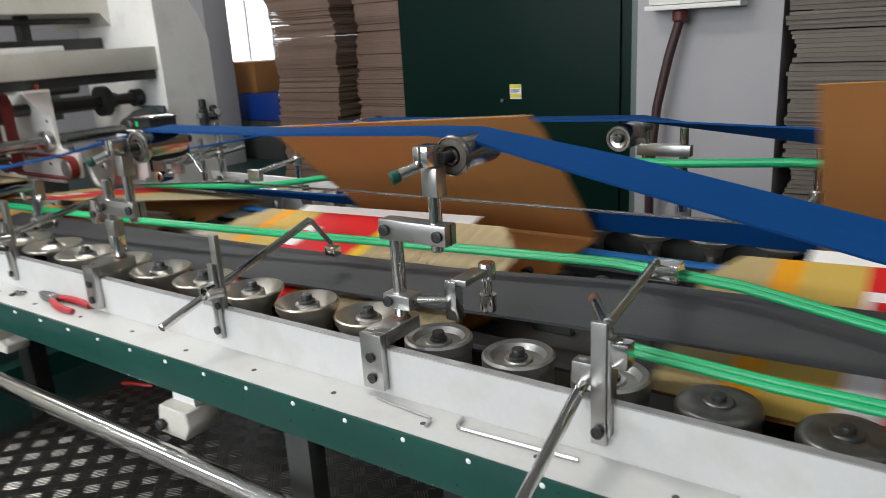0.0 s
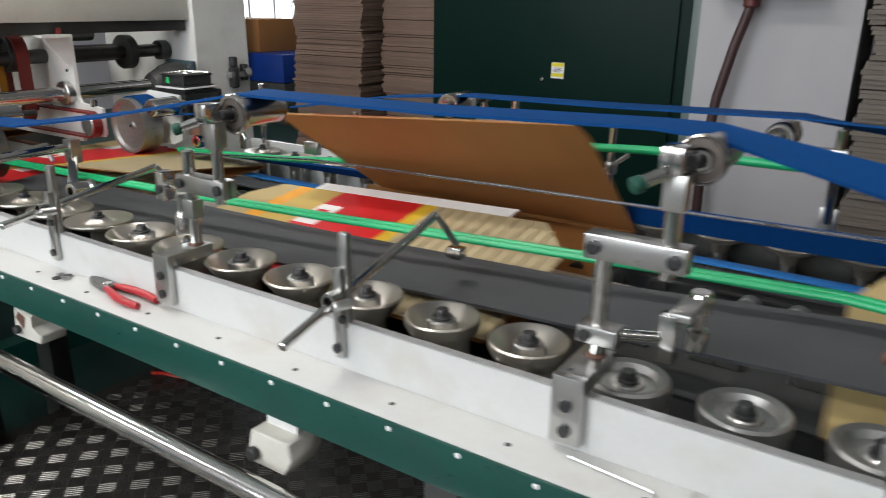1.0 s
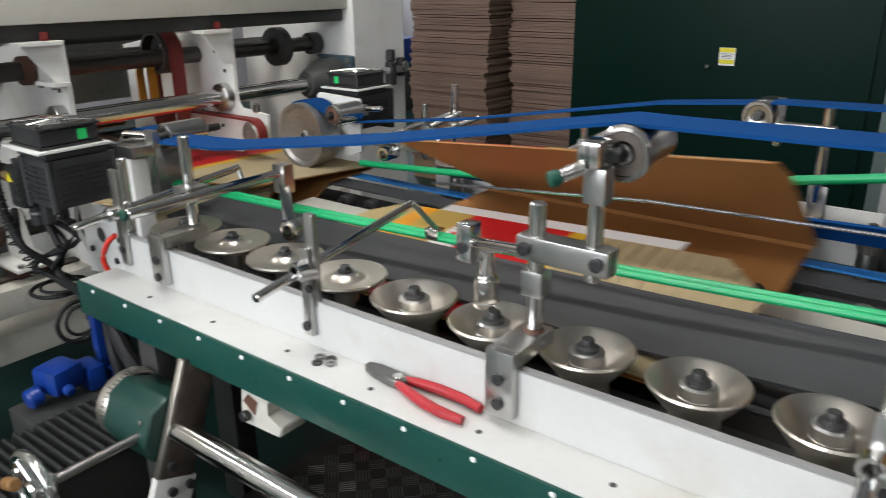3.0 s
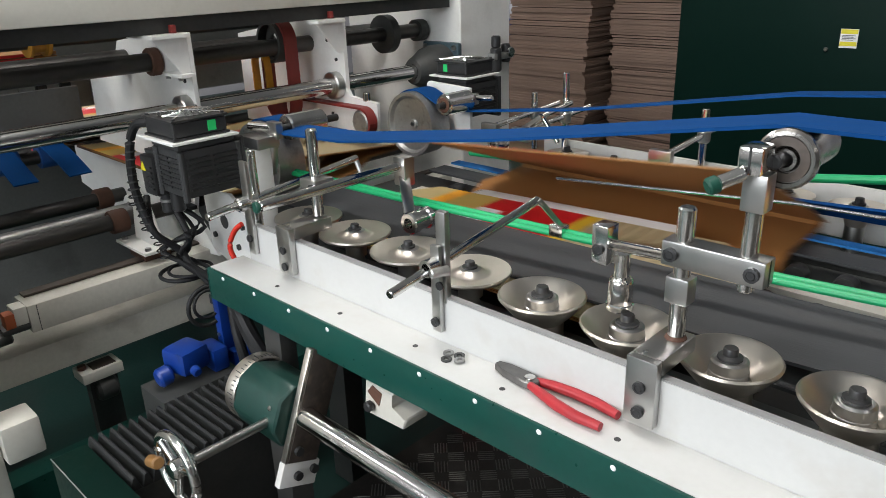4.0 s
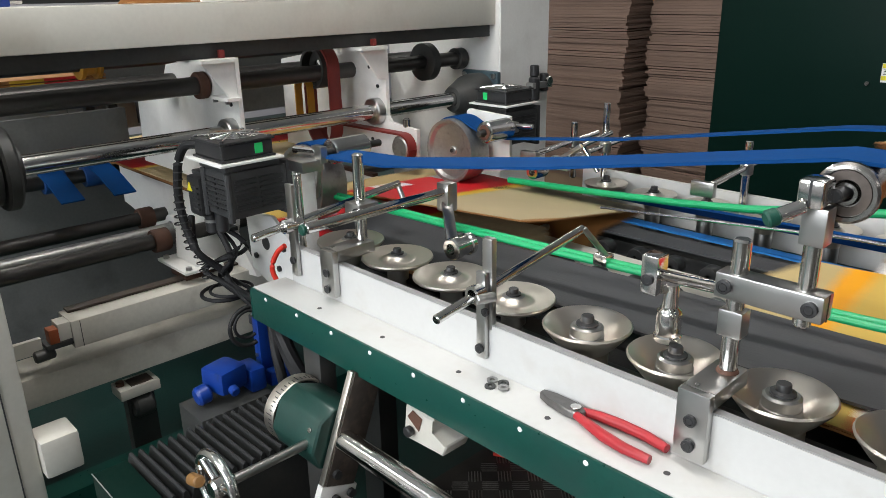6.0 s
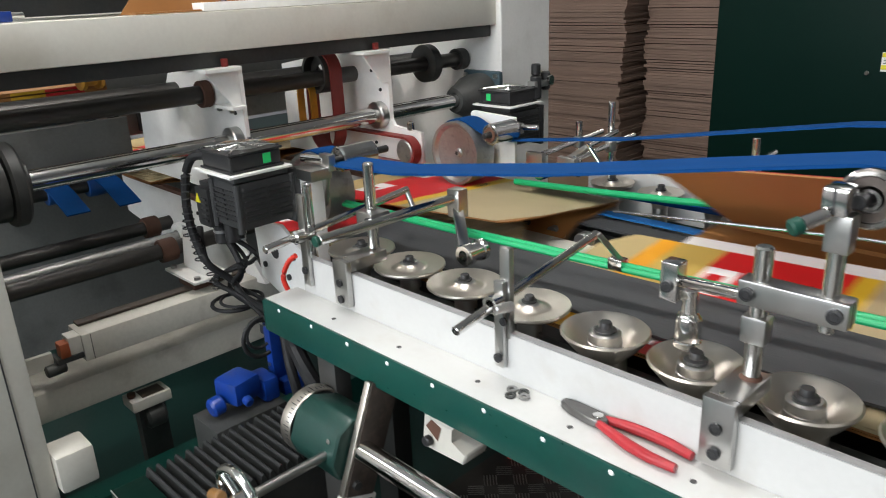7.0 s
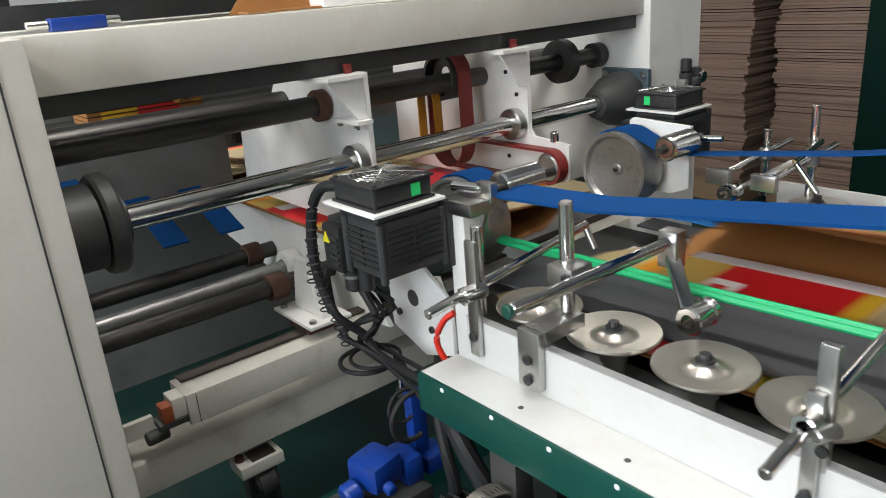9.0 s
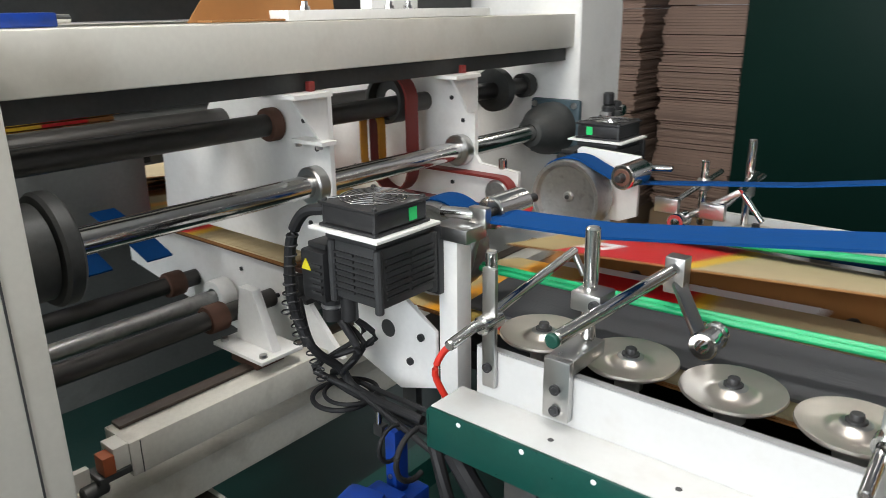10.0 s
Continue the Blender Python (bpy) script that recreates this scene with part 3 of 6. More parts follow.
def end_stands():
    """The two stands nearest to the cross frame."""
    t = thing("clamp_stand", "bolted steel bracket with a chrome column and crossed rods", "clamp stand", (-2.38, 0, 0), "clamp stands")
    bm = B()
    box(bm, -0.022, 0.818, 0.775, 0.022, 0.832, 0.872, 0.0025)
    box(bm, -0.022, 0.8325, 0.848, 0.022, 0.925, 0.872, 0.0025)
    part("bracket", bm, STEEL, t, "folded steel bracket")
    for z in (0.79, 0.825):
        part("bolt", bolt_head(B(), (0, 0.818, z), "y", 0.0085, 0.005), BLACK, t, "black socket bolt")
    part("column", rod(B(), (0, 0.91, 0.873), (0, 0.91, 1.052), 0.0115), CHROME, t)
    part("cross_clamp", box(B(), -0.02, 0.885, 0.925, 0.03, 0.935, 0.955, 0.004), STEEL, t)
    part("bolt", bolt_head(B(), (0.022, 0.885, 0.94), "y", 0.009, 0.006), BLACK, t, "black socket bolt")
    part("rod", rod(B(), (0.032, 0.755, 0.938), (0.058, 1.10, 0.948), 0.0105), CHROME, t, "long chrome cross rod")
    part("rod_cap", rod(B(), (0.0313, 0.746, 0.9377), (0.0318, 0.7545, 0.9379), 0.0108), GREENCAP, t, "green plastic end cap")
    part("end_block", box(B(), 0.04, 1.085, 0.905, 0.075, 1.115, 0.968, 0.004), STEEL, t)
    part("swing_arm", box(B(), -0.012, -0.006, -0.10, 0.012, 0.006, 0.0, 0.004), STEEL, t, at=Matrix.Translation((0.062, 1.095, 0.925)) @ Vector((0.07, -0.052, -0.075)).to_track_quat("-Z", "Y").to_matrix().to_4x4())
    part("pressure_roller", lathe(B(), [(0.012, 0), (0.021, 0), (0.0235, 0.003), (0.0235, 0.02), (0.020, 0.023), (0.020, 0.045), (0.0235, 0.048), (0.0235, 0.058), (0.012, 0.058), (0.012, 0)], (0.132, 1.035, 0.85), "y", 26), CHROME, t, "small chrome pressure roller")
    t = thing("lever_stand", "flat steel post at the rail end with a slanting guide rod", "guide stand", (-2.505, 0, 0), "guide rod stands")
    part("post", box(B(), -0.012, 0.822, 0.785, 0.012, 0.831, 0.985, 0.002), STEEL, t)
    part("back_post", rod(B(), (-0.02, 0.858, 0.80), (-0.02, 0.858, 1.0), 0.010), CHROME, t)
    part("bolt", bolt_head(B(), (0, 0.822, 0.82), "y", 0.008, 0.006), BLACK, t, "black socket bolt")
    part("collar", rod(B(), (0.0, 0.80, 0.897), (0.0, 0.85, 0.897), 0.015), CHROME, t)
    part("rod", rod(B(), (-0.008, 0.735, 0.887), (-0.04, 1.155, 0.918), 0.0085), CHROME, t)
    part("tip_arm", rod(B(), (-0.04, 1.15, 0.918), (-0.015, 1.15, 0.875), 0.0065), STEEL, t)


def feed_lever(x):
    """The lever stand towards the feed end, turned down to the front."""
    t = thing("lever_stand", "flat steel post with a long chrome rod hanging to the front", "guide stand", (x, 0, 0), "guide rod stands")
    part("post", box(B(), -0.011, 0.822, 0.785, 0.011, 0.831, 0.962, 0.002), STEEL, t)
    part("back_post", box(B(), 0.0115, 0.823, 0.80, 0.017, 0.845, 0.94, 0.002), STEEL, t)
    part("bolt", bolt_head(B(), (0, 0.822, 0.805), "y", 0.009, 0.006), BLACK, t, "black socket bolt")
    part("clamp_block", box(B(), 0.0175, 0.815, 0.905, 0.042, 0.842, 0.94, 0.004), CHROME, t)
    part("rod", rod(B(), (-0.03, 0.85, 0.865), (0.0, 0.55, 0.80), 0.0085), CHROME, t, "long chrome rod")
    part("rod_clamp", box(B(), -0.045, 0.835, 0.862, -0.015, 0.86, 0.895, 0.004), STEEL, t)
    part("stub", rod(B(), (0.012, 0.85, 0.92), (-0.05, 0.93, 0.945), 0.0085), CHROME, t)
    part("stub_end", rod(B(), (-0.0505, 0.9305, 0.9452), (-0.058, 0.94, 0.948), 0.0085), RUST, t, "rusty rod end")
    part("tip_arm", rod(B(), (0.005, 0.84, 0.955), (-0.045, 1.17, 0.935), 0.0075), STEEL, t)
    part("tip_clip", box(B(), -0.055, 1.16, 0.905, -0.005, 1.20, 0.935, 0.003), CHROME, t, "small chrome belt clip")


def lever_stand(x, low=False):
    """Flat post on the rail with a slanting round rod whose tip holds the green belt guide."""
    t = thing("lever_stand", "flat steel post on the side rail with a slanting guide rod", "guide stand", (x, 0, 0), "guide rod stands")
    w = 0.0075 if low else 0.0095
    part("post", box(B(), -w, 0.822, 0.785, w, 0.831, 0.935, 0.0015), STEEL, t)
    part("back_post", box(B(), -w + 0.004, 0.8315, 0.835, w + 0.006, 0.844, 0.99, 0.003), STEEL, t)
    part("bolt", bolt_head(B(), (0, 0.822, 0.803), "y", 0.008, 0.006), BLACK, t, "black socket bolt")
    z0, z1, zt, y0 = (0.886, 0.850, 0.955, 0.704) if low else (0.902, 0.884, 0.942, 0.725)
    part("collar", lathe(B(), [(0.009, -0.010), (0.0145, -0.010), (0.0145, 0.010), (0.009, 0.010)], (0, 0.812, z0), "y", 18), CHROME, t)
    part("clamp_knob", rod(B(), (0.012, 0.80, z0 - 0.004), (0.024, 0.83, z0 - 0.004), 0.0085), STEEL, t)
    part("clamp_bolt", bolt_head(B(), (0.014, 0.820, z0 - 0.03), "y", 0.007, 0.005), BLACK, t, "black socket bolt")
    part("rod", rod(B(), (-0.002, y0, z1), (-0.002, 1.095, zt), 0.0078), CHROME, t)
    part("tip_arm", box(B(), -0.006, -0.005, -0.072, 0.006, 0.005, 0.004, 0.002), STEEL, t, at=Matrix.Translation((0.004, 1.092, zt)) @ Vector((0.022, 0.042, 0.885 - zt)).to_track_quat("-Z", "Y").to_matrix().to_4x4())
    part("tip_clip", box(B(), 0.005, 1.12, 0.868, 0.035, 1.145, 0.89, 0.003), CHROME, t, "small chrome belt clip")
    return t


# ---- belts of the folding section ----
def folding_belts():
    rise = [(-2.75, 0.780), (-2.0, 0.785), (-1.53, 0.789), (-1.19, 0.806), (-0.9, 0.816), (-0.48, 0.835), (-0.13, 0.844), (0.9, 0.87)]
    slope = [(-2.75, 4), (-2.0, 8.5), (-1.53, 10.5), (-1.19, 8.5), (-0.9, 8), (-0.48, 13), (-0.13, 12), (0.9, 12)]
    path = []
    for i in range(60):
        x = -2.75 + 4.0 * i / 59
        a = radians(sag(x, slope))
        path.append(((x, 1.076, sag(x, rise)), (x, 1.076 + 0.162 * math.cos(a), sag(x, rise) + 0.162 * math.sin(a))))
    solid("pressing_belt", strip(B(), path, 0.006), BELT, "wide charcoal grey pressing belt running along the rail", "belt")
    path = []
    for i in range(60):
        x = -2.6 + 3.6 * i / 59
        b = radians(sag(x, FAR_FOLD))
        c, s = math.cos(b), math.sin(b)
        path.append(((x, HINGE_F + 0.02 * c + 0.014 * s, BOARD_Z + 0.008 + 0.02 * s - 0.014 * c), (x, HINGE_F + 0.10 * c + 0.014 * s, BOARD_Z + 0.008 + 0.10 * s - 0.014 * c)))
    solid("blue_pressing_belt", strip(B(), path, 0.006), BLUE, "blue pressing belt twisting along the far rail", "belt", "blue folding belts")
    # green round belts on both sides
    pts = [(-2.72, 1.10, 0.868), (-2.3, 1.115, 0.872), (-1.9, 1.14, 0.876), (-1.5, 1.165, 0.884), (-1.15, 1.19, 0.893), (-0.8, 1.205, 0.905), (-0.52, 1.21, 0.915), (-0.3, 1.19, 0.91), (-0.12, 1.14, 0.90), (0.1, 1.08, 0.89), (0.5, 1.03, 0.92), (0.9, 0.99, 0.99)]
    g = thing("green_guide_belt", "bright green ribbed guide belt beside the pressing belt", "belt", (0, 0, 0), "green guide belts")
    part("strand", tube(B(), pts, 0.0062, 10), GREENROD, g)
    part("strand", tube(B(), [(x, y - 0.009, z - 0.004) for x, y, z in pts], 0.0062, 10), GREENROD, g)
    g = thing("green_guide_belt", "short bright green guide belt above the pulleys", "belt", (0, 0, 0), "green guide belts")
    for o in (0, 0.010):
        part("strand", tube(B(), [(-0.42, 0.985 - o, 0.862 - o * 0.5), (-0.2, 0.962 - o, 0.862 - o * 0.5), (0.1, 0.945 - o, 0.865 - o * 0.5), (0.6, 0.935 - o, 0.87 - o * 0.5)], 0.0062, 10), GREENROD, g)
    pts = [(-2.633, 1.66, 0.817), (-2.329, 1.66, 0.834), (-2.1, 1.66, 0.849), (-1.912, 1.66, 0.868), (-1.676, 1.66, 0.906), (-1.564, 1.66, 0.922), (-1.118, 1.66, 1.000), (-0.97, 1.66, 1.009), (-0.677, 1.66, 1.010), (-0.556, 1.66, 1.012), (-0.321, 1.66, 1.026), (0.4, 1.67, 1.028), (1.0, 1.69, 1.0)]
    g = thing("green_guide_belt", "bright green guide belt on the far side", "belt", (0, 0, 0), "green guide belts")
    part("strand", tube(B(), pts, 0.009, 10), GREENROD, g)
    part("strand", tube(B(), [(x, y + 0.013, z - 0.004) for x, y, z in pts], 0.009, 10), GREENROD, g)
    # blue folding belts, flat at the rollers and dipping towards the feed end
    mid = [(-2.66, 1.055, 0.990), (-2.43, 1.05, 1.003), (-2.0, 1.03, 1.068), (-1.52, 1.0, 1.156), (-1.45, 1.0, 1.156), (-1.1, 1.0, 1.160), (-0.75, 1.0, 1.172), (-0.68, 1.0, 1.170), (-0.45, 1.03, 1.118), (-0.11, 1.06, 1.04), (0.3, 1.10, 0.96), (0.9, 1.16, 0.86)]
    tilt = [(-2.66, 6), (-2.2, 5), (-1.6, 3), (-1.42, 1), (-1.1, 2), (-0.72, 2), (-0.4, 25), (0, 32), (0.9, 10)]
    path = []
    for x, y, z in mid:
        a = radians(sag(x, tilt))
        path.append(((x, y - 0.036 * math.cos(a), z - 0.036 * math.sin(a)), (x, y + 0.036 * math.cos(a), z + 0.036 * math.sin(a))))
    solid("blue_folding_belt", strip(B(), path, 0.005), BLUE, "long flat blue folding belt carried on chrome rollers", "belt", "blue folding belts")
    mid = [(-2.72, 1.70, 0.925), (-2.3, 1.72, 0.972), (-1.76, 1.745, 1.06), (-1.5, 1.75, 1.082), (-1.1, 1.75, 1.088), (-0.68, 1.75, 1.10), (-0.28, 1.75, 1.068), (0.4, 1.72, 1.0), (0.9, 1.70, 0.92)]
    path = []
    for x, y, z in mid:
        a = radians(sag(x, [(-2.7, -5), (-1.5, 0), (-0.7, 5), (-0.3, -40), (0.9, -60)]))
        path.append(((x, y - 0.03 * math.cos(a), z - 0.03 * math.sin(a)), (x, y + 0.03 * math.cos(a), z + 0.03 * math.sin(a))))
    solid("blue_folding_belt", strip(B(), path, 0.005), BLUE, "flat blue folding belt on the far side", "belt", "blue folding belts")
    solid("guide_wire", tube(B(), [(-2.0, 1.2, 0.953), (-1.56, 1.2, 0.990), (-1.1, 1.2, 1.0), (-0.32, 1.2, 1.010), (0.9, 1.2, 1.02)], 0.0028, 8), CHROME, "thin bright steel guide wire above the conveyor", "wire")


def conveyor_bed():
    t = thing("conveyor_bed", "dark steel conveyor bed with belts and small rollers", "conveyor")
    part("bed_plate", box(B(), -2.9, 1.05, 0.66, 2.9, 1.70, 0.70), DARK, t)
    part("centre_rail", box(B(), -2.7, 1.452, 0.701, 1.2, 1.52, 0.735, 0.002), CREAM, t, "broad cream rail under the boards")
    for i in range(14):
        part("rail_clip", box(B(), -2.62 + 0.17 * i, 1.31, 0.701, -2.53 + 0.17 * i, 1.335, 0.728, 0.002), STEEL, t)
    part("lower_belt", strip(B(), [((-2.75, 1.06, 0.755), (-2.75, 1.13, 0.755)), ((2.9, 1.06, 0.755), (2.9, 1.13, 0.755))], 0.006), BELT, t, "charcoal carrying belt")
    part("lower_belt", strip(B(), [((-2.75, 1.60, 0.755), (-2.75, 1.67, 0.755)), ((2.9, 1.60, 0.755), (2.9, 1.67, 0.755))], 0.006), BELT, t, "charcoal carrying belt")
    part("blue_belt", strip(B(), [((-2.75, 1.70, 0.757), (-2.75, 1.736, 0.757)), ((1.0, 1.70, 0.757), (1.0, 1.736, 0.757))], 0.005), PALEBLUE, t, "light blue carrying belt")
    x = -2.6
    while x < 1.2:
        for y in (1.37, 1.545):
            part("support_roller", lathe(B(), [(0.006, 0), (0.022, 0), (0.024, 0.004), (0.024, 0.030), (0.022, 0.034), (0.006, 0.034)], (x, y, 0.726), "y", 14), CAST if int(x * 100) % 3 == 0 else BLACK, t)
        x += 0.095
    for x in (-2.6, -0.8, 1.2, 2.8):
        for y in (1.1, 1.65):
            part("bed_leg", box(B(), x - 0.04, y - 0.03, TREAD_Z if x > -2.3 else 0, x + 0.04, y + 0.03, 0.66, 0.004), DARK, t)
    f = thing("far_rail", "white enamelled far side rail with folding pulleys", "machine rail")
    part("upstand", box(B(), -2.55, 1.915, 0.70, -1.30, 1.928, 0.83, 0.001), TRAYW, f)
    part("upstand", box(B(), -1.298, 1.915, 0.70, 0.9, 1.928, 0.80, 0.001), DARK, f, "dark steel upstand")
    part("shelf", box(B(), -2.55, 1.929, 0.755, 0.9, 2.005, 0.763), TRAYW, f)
    part("flank", box(B(), -2.55, 2.006, 0.69, 0.9, 2.012, 0.763), GREEN, f)
    for x in (-2.3, -1.0, 0.4):
        part("support_leg", box(B(), x - 0.03, 1.935, TREAD_Z, x + 0.03, 1.995, 0.69), DARK, f)
    xs = [-2.42 + 0.1585 * i for i in range(20)]
    p = thing("cone_pulley", "dished aluminium folding pulley of the far rail", "pulley", (xs[0], 1.85, 0.80), "folding pulleys of the far rail")
    part("dish", lathe(B(), [(0.02, 0.012), (0.03, 0.004), (0.06, 0.010), (0.064, 0.010), (0.06, 0.0), (0.03, -0.012), (0.02, -0.04), (0.02, 0.012)]), ALU, p)
    part("hub", lathe(B(), [(0, 0.014), (0.017, 0.014), (0.0215, 0.0), (0.0215, -0.1), (0, -0.1)]), STEEL, p)
    part("bolt", lathe(B(), [(0, 0.030), (0.0095, 0.030), (0.0105, 0.018), (0.015, 0.018), (0.015, 0.0142), (0, 0.0142)], seg=10), BLACK, p)
    for x in xs[1:]:
        copy_thing(p, pose(x, 1.85, 0.795 if x < -1.2 else 0.78))
    solid("pulley_beam", box(B(), -2.55, 1.80, 0.64, 0.9, 1.90, 0.70, 0.004), DARK, "dark steel beam that carries the far pulleys", "machine beam")
    for i, x in enumerate((-1.44, -0.615, 0.25)):
        s = thing("belt_roller_stand", "steel stand on the far rail with a chrome belt roller", "clamp stand", (x, 0, 0), "far roller stands")
        part("bracket", box(B(), -0.02, 1.903, 0.78, 0.02, 1.914, 0.875, 0.002), STEEL, s)
        part("column", rod(B(), (0, 1.895, 0.84), (0, 1.895, 1.06), 0.011), CHROME, s)
        part("clamp_bar", box(B(), -0.12, 1.88, 0.985, 0.02, 1.91, 1.015, 0.003), STEEL, s)
        part("upper_column", rod(B(), (-0.1, 1.895, 0.96), (-0.1, 1.895, 1.07), 0.010), CHROME, s)
        part("roller", lathe(B(), [(0.01, 0.004), (0.022, 0.002), (0.024, 0), (0.030, 0), (0.032, 0.003), (0.032, 0.097), (0.03, 0.1), (0.01, 0.1)], (-0.1, 1.70, 1.055), "y", 24), ROLLER, s)
        part("roller_arm", rod(B(), (-0.1, 1.69, 1.055), (-0.1, 1.925, 1.055), 0.009), DARK, s)
    for x, top in ((-2.58, 0.966), (-2.465, 1.034), (-2.03, 0.975), (-1.15, 1.02), (-0.3, 1.02)):
        s = thing("lever_stand", "round chrome post on the far rail with a slanting guide rod", "guide stand", (x, 0, 0), "far guide rod stands")
        part("post", rod(B(), (0, 1.903, 0.79), (0, 1.903, top), 0.010), CHROME, s)
        part("collar", rod(B(), (0, 1.903, 0.885), (0, 1.903, 0.918), 0.017), STEEL, s)
        part("rod", rod(B(), (0, 2.03, 0.915), (0, 1.72, 0.895), 0.008), CHROME, s)
        part("tip_arm", box(B(), -0.05, 1.705, 0.862, 0.01, 1.725, 0.90, 0.003), STEEL, s)
    s = thing("swing_roller", "pressure roller on a bent steel arm above the far belts", "roller", (-2.43, 1.74, 0.935), "far guide rod stands")
    part("arm", box(B(), -0.013, -0.007, -0.145, 0.013, 0.007, 0.0, 0.004), STEEL, s, at=Vector((-0.125, 0.0, -0.082)).to_track_quat("-Z", "Y").to_matrix().to_4x4())
    part("pressure_roller", lathe(B(), [(0.011, 0), (0.020, 0), (0.022, 0.003), (0.022, 0.052), (0.020, 0.055), (0.011, 0.055), (0.011, 0)], (-0.132, -0.062, -0.086), "y", 24), CHROME, s, "small chrome pressure roller")
    part("stay", rod(B(), (0.002, 0.0, -0.004), (0.055, 0.0, -0.068), 0.007), CHROME, s)
    part("cross_rod", rod(B(), (0.0, -0.01, 0.0), (-0.018, 0.165, 0.012), 0.008), CHROME, s, "chrome rod to the far post")


# ---- moving boards ----
BOARDS = []


def panel_body(w, x0, x1, lead, trail):
    """Flat board of depth w along +y; lead and trail are the lengths over which its ends slant."""
    return prism(B(), [(x0 + lead * 0.3, 0), (x1, 0), (x1, w * 0.72), (x1 - trail, w), (x0 + lead, w), (x0, w * 0.80)], "z", 0.0, 0.0030)


def twist(me, rate, pivot=0.12):
    """Cut a flat sheet along x and turn each cut about the x axis by rate degrees a metre."""
    bm = bmesh.new()
    bm.from_mesh(me)
    for i in range(16):
        geom = [*bm.verts, *bm.edges, *bm.faces]
        bmesh.ops.bisect_plane(bm, geom=geom, plane_co=(-0.38 + 0.062 * i, 0, 0), plane_no=(1, 0, 0))
    for i in range(1, 12):
        geom = [*bm.verts, *bm.edges, *bm.faces]
        bmesh.ops.bisect_plane(bm, geom=geom, plane_co=(0, math.copysign(0.043 * i, rate), 0), plane_no=(0, 1, 0))
    for v in bm.verts:
        v.co = Matrix.Rotation(radians(rate * (v.co.x - pivot)), 3, "X") @ v.co
    bm.to_mesh(me)
    bm.free()


def first_blank():
    t = thing("cardboard_blank", "printed corrugated box blank folding as it runs on the belts", "cardboard box blank", (0, 0, 0), "box blanks")
    part("base_panel", prism(B(), [(HINGE_N + 0.002, -0.001), (1.40, -0.046), (1.515, -0.046), (1.59, -0.004), (HINGE_F - 0.008, 0), (HINGE_F + 0.004, 0.009), (HINGE_F + 0.008, 0.006), (HINGE_F - 0.004, -0.004), (1.59, -0.008), (1.515, -0.050), (1.40, -0.050), (HINGE_N + 0.002, -0.005)], "x", -0.30, 0.55), KRAFT, t, "brown corrugated base")
    W = 0.487
    n = part("near_panel", panel_body(W - 0.042, -0.40, 0.56, 0.05, 0.10), KRAFT, t, "near panel printed red, yellow and tan with a white glue tab")
    fw = 0.50
    f = part("far_panel", prism(B(), [(-0.25, 0), (0.56, 0), (0.56, fw * 0.9), (0.545, fw), (-0.25, fw)], "z", 0.0, 0.0030), KRAFT, t, "far panel with brown inside and printed outside")
    fields = [(-0.285, -0.235, ORANGE), (-0.235, -0.13, MUSTARD), (-0.13, 0.13, RED), (0.13, 0.17, YELLOW)]
    back = [(-0.20, -0.13, TAN), *fields[2:]]
    for pan, w, end in ((n, W - 0.042, 0.56), (f, fw, 0.56)):
        x0 = -0.40 if pan is n else -0.25
        part("print_field", prism(B(), [(x0 + 0.015, 0), (-0.285, 0), (-0.285, w - 0.0005), (x0 + 0.051, w - 0.0005), (x0 + 0.002, w * 0.8)] if pan is n else [(x0 + 0.001, 0), (-0.20, 0), (-0.20, w - 0.0005), (x0 + 0.001, w - 0.0005)], "z", 0.0037, 0.0041), TAN, pan, "tan print")
        for a, b, m in fields if pan is n else back:
            part("print_field", box(B(), a, 0, 0.0037, b, w - 0.0005, 0.0041), m, pan)
        part("print_field", prism(B(), [(0.17, 0), (end, 0), (end, w * 0.72), (end - (0.10 if pan is n else 0.035), w), (0.17, w)], "z", 0.0037, 0.0041), PALE, pan, "beige print")
        part("white_label", box(B(), -0.128, w - 0.20, 0.0042, -0.06, w - 0.085, 0.0045), PAPERW, pan)
        part("white_label", box(B(), -0.128, 0.03, 0.0042, -0.07, 0.17, 0.0045), PAPERW, pan)
        part("text_bar", box(B(), -0.115, w - 0.15, 0.0046, -0.08, w - 0.115, 0.0048), RED, pan)
        for i in range(3):
            part("text_bar", box(B(), 0.137 + i * 0.008, 0.10, 0.0042, 0.141 + i * 0.008, 0.16, 0.0044), LABELK, pan)
    part("glue_tab", box(B(), -0.235, W - 0.0415, 0.0006, 0.365, W + 0.004, 0.003), PAPERW, n, "white glue tab")
    for i in range(11):
        xx = 0.178 + i * 0.034
        part("flute_ridge", box(B(), xx, 0.005, 0.0041, xx + 0.012, (W - 0.05) * (0.8 if i > 9 else 0.93 if i > 7 else 1), 0.0078, 0.0012), PALE, n)
    # the far panel lies towards the near side of its hinge; both panels keep the twist of the folding run
    for o in (f, *f.children):
        o.data.transform(Matrix.Diagonal((1, -1, 1, 1)))
        o.data.flip_normals()
    for o in (n, *n.children):
        twist(o.data, 4.5, -0.10)
    for o in (f, *f.children):
        twist(o.data, -8.0)
    BOARDS.append((-3, t, n, f))


def make_blanks():
    first_blank()
    k0, t0, n0, f0 = BOARDS[0]
    for k in range(-2, 15):
        c = copy_thing(t0, Matrix())
        kids = {o.name.split(".")[0]: o for o in c.children}
        BOARDS.append((k, c, kids["near_panel"], kids["far_panel"]))


SPEED, X_START, X_END = 1.55, 3.4, -5.2
